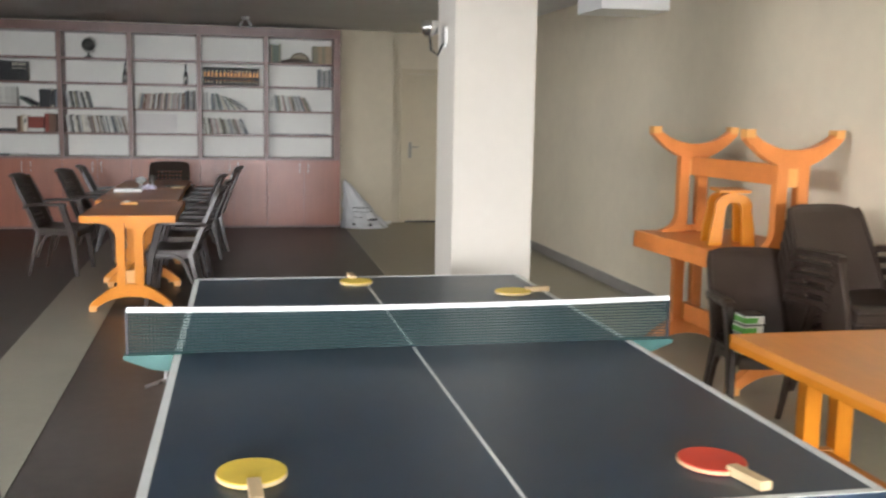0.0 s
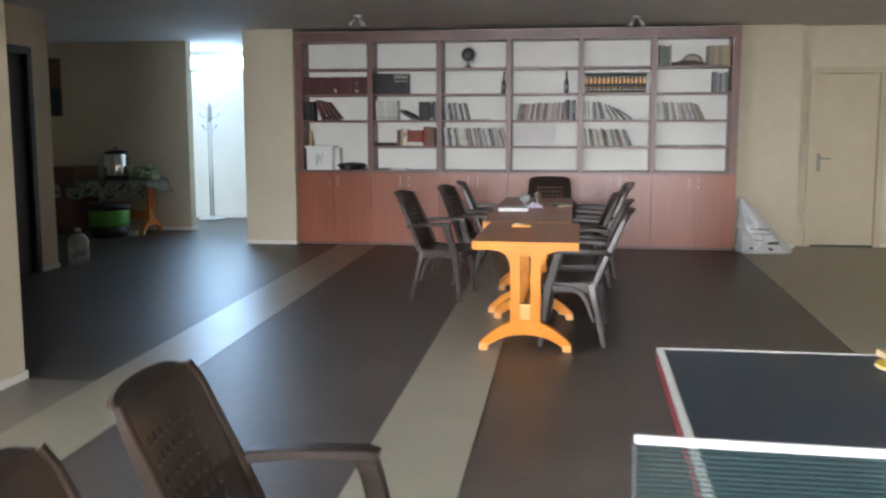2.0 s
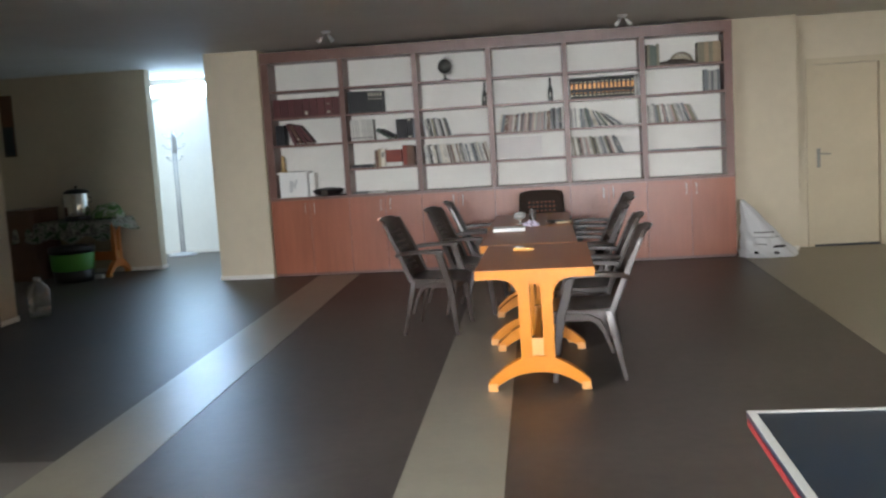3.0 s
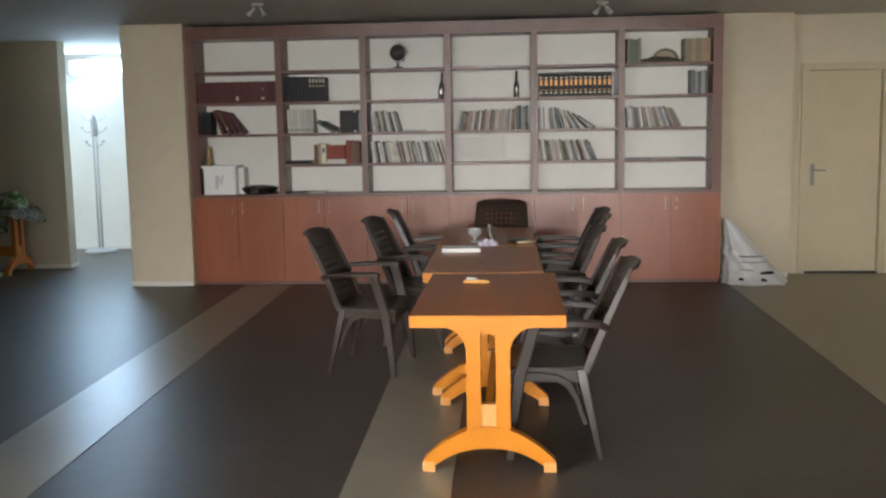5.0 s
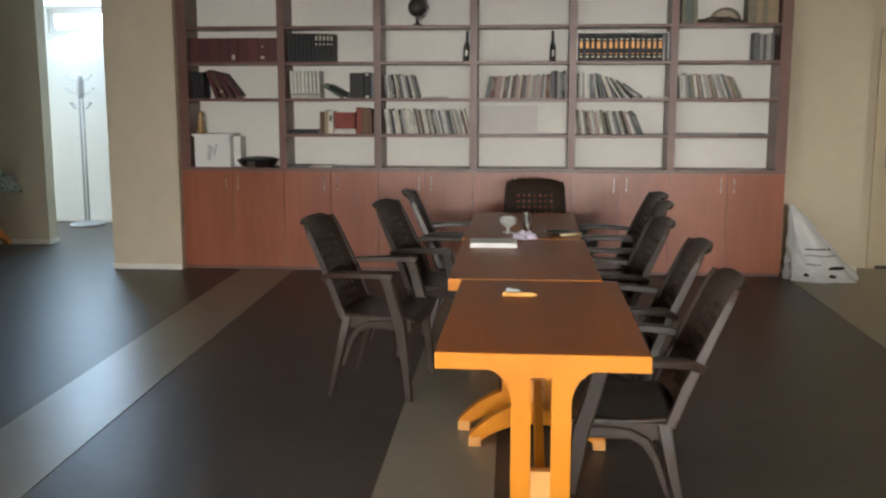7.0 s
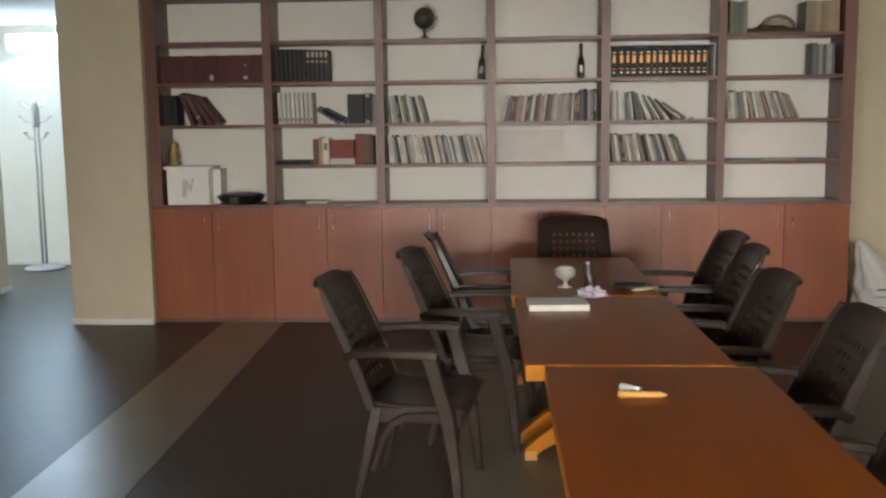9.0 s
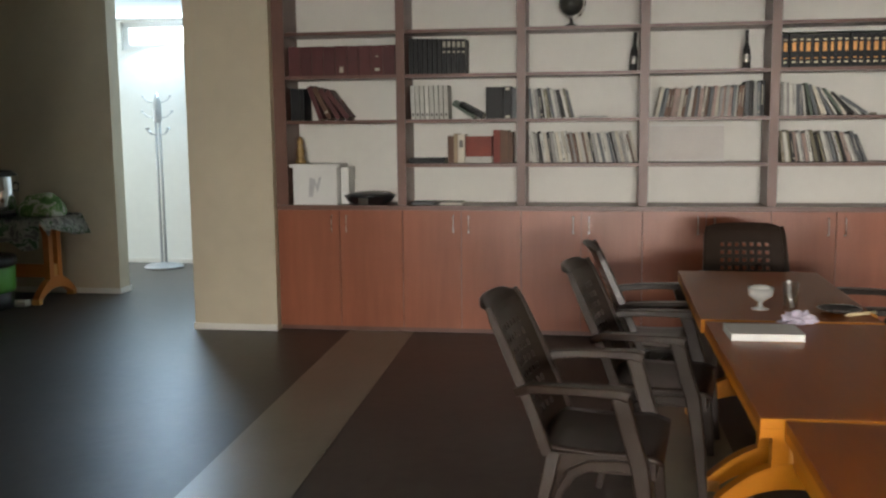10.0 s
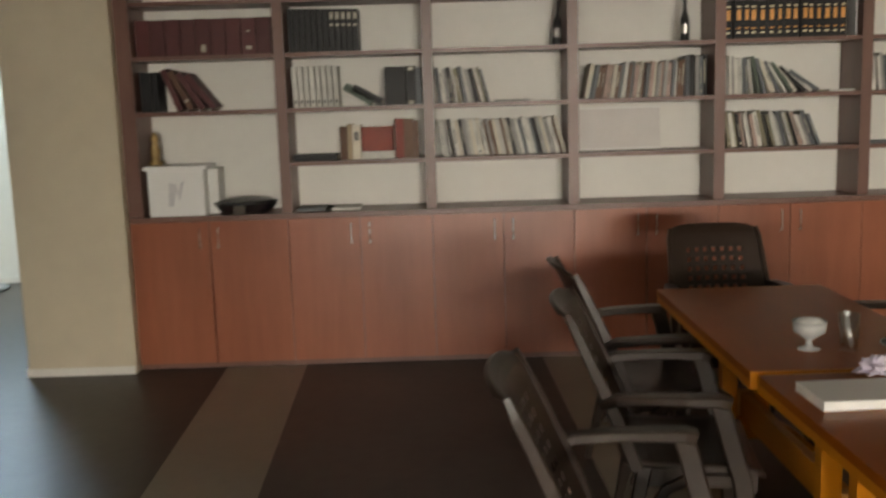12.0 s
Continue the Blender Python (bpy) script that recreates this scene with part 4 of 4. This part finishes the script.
# ---- coat stand in the corridor ----
e = empty("coat_stand", pose(-5.77, 16.18, 0), "grey metal coat stand on a round base", "coat stand")
M_STAND = mat("grey_painted_metal", (0.42, 0.43, 0.44), 0.4, 0.4, vary=0.08, scale=10)
part("base", lathe(bmesh.new(), [(0.205, 0), (0.21, 0.012), (0.19, 0.03), (0.05, 0.045), (0.04, 0.06)], 36), M_STAND, e, smooth=True)
for dx in (-0.022, 0.022):
    part("pole", tube(bmesh.new(), [(dx, 0, 0.05), (dx, 0, 1.72)], 0.014, 10), M_STAND, e, smooth=True)
part("head", lathe(bmesh.new(), [(0.035, 1.55), (0.045, 1.58), (0.045, 1.76), (0.03, 1.80), (0.012, 1.86)], 16), M_STAND, e, smooth=True)
for k, (a, z) in enumerate([(20, 1.60), (110, 1.60), (200, 1.60), (290, 1.60), (65, 1.42), (155, 1.42), (245, 1.42), (335, 1.42), (0, 1.76), (180, 1.76)]):
    c, q = math.cos(radians(a)), math.sin(radians(a))
    h = part("hook", tube(bmesh.new(), [(0.03 * c, 0.03 * q, z), (0.10 * c, 0.10 * q, z + 0.01), (0.15 * c, 0.15 * q, z + 0.06)], 0.006, 6), M_STAND, e, smooth=True)
    bm = bmesh.new()
    bmesh.ops.create_uvsphere(bm, u_segments=10, v_segments=8, radius=0.014, matrix=pose(0.152 * c, 0.152 * q, z + 0.068))
    part("knob", bm, M_STAND, h, smooth=True)

# ---- tea corner in the recess ----
trestle_table(pose(-6.45, 14.26, 0, 0, 0, 90), "orange plastic trestle table under a patterned cloth", M_RUST, frame_mat=M_RUST)


def pattern(name, a, b, c, scale):
    m = mat(name, a, 0.8, vary=0.1, scale=10)
    t = m.node_tree
    p = t.nodes["Principled BSDF"]
    v = t.nodes.new("ShaderNodeTexNoise")
    v.inputs["Scale"].default_value, v.inputs["Detail"].default_value, v.inputs["Distortion"].default_value = scale, 3, 1.2
    tc = t.nodes.new("ShaderNodeTexCoord")
    t.links.new(tc.outputs["Object"], v.inputs[0])
    r = t.nodes.new("ShaderNodeValToRGB")
    els = r.color_ramp.elements
    els[0].position, els[0].color = 0.40, (*a, 1)
    els[1].position, els[1].color = 0.60, (*c, 1)
    n = els.new(0.50)
    n.color = (*b, 1)
    r.color_ramp.interpolation = "EASE"
    t.links.new(v.outputs[0], r.inputs[0])
    t.links.new(r.outputs[0], p.inputs["Base Color"])
    return m


M_CLOTH = pattern("leaf_print_cloth", (0.10, 0.17, 0.09), (0.60, 0.60, 0.53), (0.24, 0.23, 0.21), 9)
prof = [(13.885, 0.50), (13.885, 0.62), (13.89, 0.725), (13.91, 0.746), (14.25, 0.746), (14.56, 0.746)]
bm = bmesh.new()
cols = []
NX = 60
for i in range(NX + 1):
    x = -7.12 + 1.34 * i / NX
    col = []
    for j, (y, z) in enumerate(prof):
        drop = 1 - min(1, j / 3)
        wave = math.sin(i * 0.75) * 0.018 + 0.012 * noise.noise(Vector((i * 0.3, j, 0)))
        sag_z = 0.05 * noise.noise(Vector((i * 0.12, 3.3, 1.0))) + 0.03 * math.sin(i * 0.31)
        col.append(bm.verts.new((x, y - drop * (0.02 + wave), z + (sag_z if j == 0 else 0.5 * sag_z if j == 1 else 0))))
    cols.append(col)
for a, b in zip(cols, cols[1:]):
    for j in range(len(prof) - 1):
        bm.faces.new((a[j], b[j], b[j + 1], a[j + 1]))
end = [[bm.verts.new((-5.78 + 0.03 * k + 0.012 * math.sin(j * 2.0), cols[-1][j].co.y, cols[-1][j].co.z - 0.045 * k - (0.02 * k * math.sin(j * 1.7)))) for j in range(2, len(prof))] for k in (1, 2, 3)]
prev = cols[-1][2:]
for ring in end:
    for j in range(len(ring) - 1):
        bm.faces.new((prev[j], ring[j], ring[j + 1], prev[j + 1]))
    prev = ring
ext = bmesh.ops.solidify(bm, geom=bm.faces[:], thickness=0.004)
tagged(finish("tablecloth", bm, M_CLOTH, smooth=True), "green and white leaf-print cloth draped over the table", "tablecloth")

e = empty("tea_urn", pose(-6.37, 14.22, 0.7505), "polished steel tea urn with black base and lid knob", "urn")
part("base", lathe(bmesh.new(), [(0.17, 0), (0.174, 0.01), (0.17, 0.05)], 32), M_BLACK, e, smooth=True)
part("tank", lathe(bmesh.new(), [(0.168, 0.0505), (0.170, 0.06), (0.170, 0.34), (0.164, 0.35)], 40), M_CHROME, e, smooth=True)
part("lid", lathe(bmesh.new(), [(0.166, 0.3505), (0.169, 0.36), (0.12, 0.395), (0.03, 0.405)], 32), M_BLACK, e, smooth=True)
part("knob", lathe(bmesh.new(), [(0.012, 0.4055), (0.012, 0.42), (0.024, 0.432), (0.018, 0.445)], 16), M_BLACK, e, smooth=True)
part("tap", tube(bmesh.new(), [(0, -0.168, 0.09), (0, -0.205, 0.09), (0, -0.215, 0.06)], 0.012, 8), M_CHROME, e, smooth=True)
for q in (-1, 1):
    part("side_handle", tube(bmesh.new(), [(0.169 * q, 0, 0.22), (0.20 * q, 0, 0.225), (0.20 * q, 0, 0.285), (0.169 * q, 0, 0.29)], 0.009, 8), M_BLACK, e, smooth=True)

bm = bmesh.new()
bmesh.ops.create_icosphere(bm, subdivisions=4, radius=1)
for v in bm.verts:
    n = 1 + 0.16 * noise.noise(v.co * 2.2 + Vector((4, 1, 2)))
    sx = math.copysign(abs(v.co.x) ** 0.6, v.co.x)
    v.co = Vector((sx * 0.20 * n, v.co.y * 0.15 * n, max(0, v.co.z * 0.19 * n)))
w = finish("covered_tray", bm, pattern("green_print_cover", (0.07, 0.16, 0.04), (0.16, 0.26, 0.09), (0.42, 0.42, 0.34), 12), smooth=True)
w.matrix_world = pose(-5.97, 14.24, 0.7505)
tagged(w, "tray heaped under a green printed cloth", "covered tray")

e = empty("bin", pose(-6.27, 13.76, 0), "round green tub with a black rim and a shadow-dark foot", "bin")
# The foot's black puts the shadow below the green band into colour.
part("foot", lathe(bmesh.new(), [(0.23, 0), (0.24, 0.01), (0.255, 0.15)], 36), M_BLACK, e, "black lower part standing for shadow", smooth=True)
part("body", lathe(bmesh.new(), [(0.258, 0.1505), (0.262, 0.17), (0.275, 0.36), (0.27, 0.365)], 36), M_GREEN, e, "bright green band", smooth=True)
part("rim", lathe(bmesh.new(), [(0.268, 0.3655), (0.288, 0.375), (0.29, 0.42), (0.275, 0.45), (0.12, 0.465)], 36), M_BLACK, e, "black folded rim", smooth=True)
e = empty("side_cabinet", pose(-7.02, 14.16, 0), "low brown wooden cabinet beside the tea table", "cabinet")
part("body", cube(-0.25, 0.20, -0.27, 0.38, 0.05, 0.90), M_BROWNBOARD, e, bevel=0.004)
part("door", cube(-0.24, 0.19, -0.289, -0.271, 0.07, 0.88), M_BROWNBOARD, e, bevel=0.003)
part("plinth", cube(-0.24, 0.19, -0.25, 0.36, 0, 0.0495), M_BROWNBOARD, e)
part("top", cube(-0.26, 0.21, -0.295, 0.39, 0.901, 0.925), M_BROWNBOARD, e, bevel=0.003)
e = empty("water_jug", pose(-5.30, 11.16, 0), "clear plastic water jug on the floor", "jug")
part("body", lathe(bmesh.new(), [(0.10, 0), (0.11, 0.02), (0.11, 0.10), (0.104, 0.112), (0.11, 0.125), (0.11, 0.26), (0.085, 0.31), (0.035, 0.345), (0.03, 0.37)], 28), M_GLASS, e, smooth=True)
part("cap", lathe(bmesh.new(), [(0.034, 0.3705), (0.034, 0.392), (0.031, 0.396)], 16), M_AC, e, "white cap")
e = empty("wall_sign", pose(-7.42, 14.579, 1.62) @ pose(0, 0, 0, 0, 0, -90), "narrow dark framed sign on the cream wall", "sign")
part("board", cube(0, 0.018, -0.08, 0.09, 0, 0.82), M_BROWNBOARD, e, bevel=0.004)
part("face", cube(0.0182, 0.021, -0.068, 0.078, 0.012, 0.40), M_DARKDOOR, e)
e = empty("paper_packet", pose(-6.02, 13.92, 0), "small white packet on the floor under the table", "packet")
part("body", cube(-0.06, 0.06, -0.04, 0.04, 0, 0.05), M_PAPER, e, bevel=0.012)

# ---- plastic bag by the bookcase ----
def bag_point(a, v, out=0.0):
    half = 0.30 * (1 - v) ** 0.95 + 0.02
    depth = 0.17 * (1 - v) ** 0.7 + 0.012
    q = Vector((math.cos(a) * 1.8, math.sin(a) * 1.8, v * 5))
    n = 1 + 0.16 * noise.noise(q) + 0.05 * math.sin(a * 7 + v * 6) - 0.10 * abs(noise.noise(q * 2.6)) - 0.05 * abs(noise.noise(q * 6.1))
    x = 1.885 + half + (half * n + out) * math.cos(a)
    z = 0.002 + 0.64 * v + (0.02 * noise.noise(Vector((math.cos(a), v * 3, 7 + math.sin(a)))) if v > 0 else 0)
    return Vector((x, 13.20 + (depth * n + out) * math.sin(a), z))


NU, NV = 96, 48
bm = bmesh.new()
rings = [[bm.verts.new(bag_point(2 * math.pi * i / NU, j / NV)) for i in range(NU)] for j in range(NV + 1)]
for a, b in zip(rings, rings[1:]):
    for k in range(NU):
        bm.faces.new((a[k], a[(k + 1) % NU], b[(k + 1) % NU], b[k]))
bm.faces.new(rings[-1])
bm.faces.new(rings[0][::-1])
bag = empty("plastic_bag", pose(0, 0, 0), "full translucent white plastic bag slumped beside the bookcase", "bag")
part("film", bm, M_BAG, bag, smooth=True)
part("contents", cube(2.02, 2.34, 13.16, 13.26, 0.01, 0.16), M_PAPER, bag, bevel=0.03)
part("contents", cube(1.95, 2.12, 13.15, 13.25, 0.165, 0.36), M_AC, bag, bevel=0.03)
for a0, a1, v, h in ((-111, -60, 0.42, 0.016), (-56, -34, 0.415, 0.020), (-116, -34, 0.345, 0.008), (-119, -89, 0.24, 0.010), (-76, -40, 0.185, 0.045), (-82, -70, 0.07, 0.055), (-125, -116, 0.08, 0.05)):
    bm = bmesh.new()
    n = 10
    lo = [bm.verts.new(bag_point(radians(a0 + (a1 - a0) * k / n), v + 0.003 * math.sin(k * 0.9), 0.004)) for k in range(n + 1)]
    hi = [bm.verts.new(bag_point(radians(a0 + (a1 - a0) * k / n), v + h * (1 if h < 0.03 else math.sin(math.pi * (0.15 + 0.7 * k / n))) + 0.003 * math.sin(k * 0.9), 0.004)) for k in range(n + 1)]
    for k in range(n):
        bm.faces.new((lo[k], lo[k + 1], hi[k + 1], hi[k]))
    bmesh.ops.solidify(bm, geom=bm.faces[:], thickness=0.001)
    part("print_bar", bm, M_BLACK, bag, "dark print on the film")

# ---- ceiling and column fittings ----
M_SPOT = mat("pale_grey_enamel", (0.42, 0.42, 0.41), 0.4, vary=0.06, scale=10)
for x, y in ((-2.35, 11.85), (0.62, 12.36)):
    e = empty("ceiling_spot", pose(x, y, CEIL), "small pale grey twin ceiling spotlight, switched off", "light", "ceiling spots")
    part("rose", lathe(bmesh.new(), [(0.045, -0.022), (0.05, -0.018), (0.05, -0.0005)], 20), M_SPOT, e, smooth=True)
    for sx in (-1, 1):
        part("arm", tube(bmesh.new(), [(0.01 * sx, 0, -0.02), (0.03 * sx, -0.01, -0.05)], 0.006, 6), M_SPOT, e)
        part("head", tube(bmesh.new(), [(0.03 * sx, -0.01, -0.045), (0.055 * sx, -0.03, -0.085), (0.075 * sx, -0.045, -0.11)], [0.011, 0.019, 0.026], 14), M_SPOT, e, smooth=True)

e = empty("wall_lamp", pose(1.775, 6.02, 2.0), "silver wall lamp with a curved arm on the column", "lamp")
part("plate", cube(-0.016, -0.0005, -0.04, 0.04, -0.06, 0.06), M_STEEL, e, bevel=0.004)
part("arm", tube(bmesh.new(), [(-0.016, 0, -0.04), (-0.05, 0, -0.11), (-0.09, 0, -0.08), (-0.10, 0, 0.0)], 0.008, 8), M_BLACK, e, smooth=True)
part("shade", lathe(bmesh.new(), [(0.02, 0.0), (0.045, 0.02), (0.06, 0.09), (0.056, 0.09), (0.04, 0.024)], 20, -0.10), M_CHROME, e, smooth=True)
e = empty("duct_box", pose(0, 0, 0), "white boxed duct under the ceiling on the wall", "duct")
part("casing", cube(3.30, 3.868, 7.45, 8.0, 2.375, 2.6595), M_AC, e, bevel=0.006)
part("grille", cube(3.36, 3.82, 7.442, 7.4495, 2.44, 2.62), M_AC, e, bevel=0.002)

# small boxes stacked on the chair by the wall
for k in range(4):
    e = empty("small_carton", pose(2.89 + 0.006 * (k % 2), 4.25, 0.4405 + 0.0475 * k, 0, 0, 4 - 5 * (k % 2)), "small green and white carton stacked on a chair seat", "carton", "small cartons")
    part("body", cube(-0.05, 0.05, -0.05, 0.05, 0, 0.04), M_AC, e, bevel=0.003)
    part("green_side", cube(-0.0515, 0.015, -0.0515, 0.0515, 0.006, 0.032), M_GREEN, e, "green printed half")
    part("base_strip", cube(-0.0505, 0.0505, -0.0508, 0.0508, 0.0402, 0.0465), M_BLACK, e, "dark seam")

bm = bmesh.new()
bmesh.ops.create_uvsphere(bm, u_segments=20, v_segments=14, radius=0.02)
w = finish("table_tennis_ball", bm, M_AC, smooth=True)
w.matrix_world = pose(3.09, 10.90, 0.0205)
tagged(w, "white table tennis ball lying on the floor", "ball")
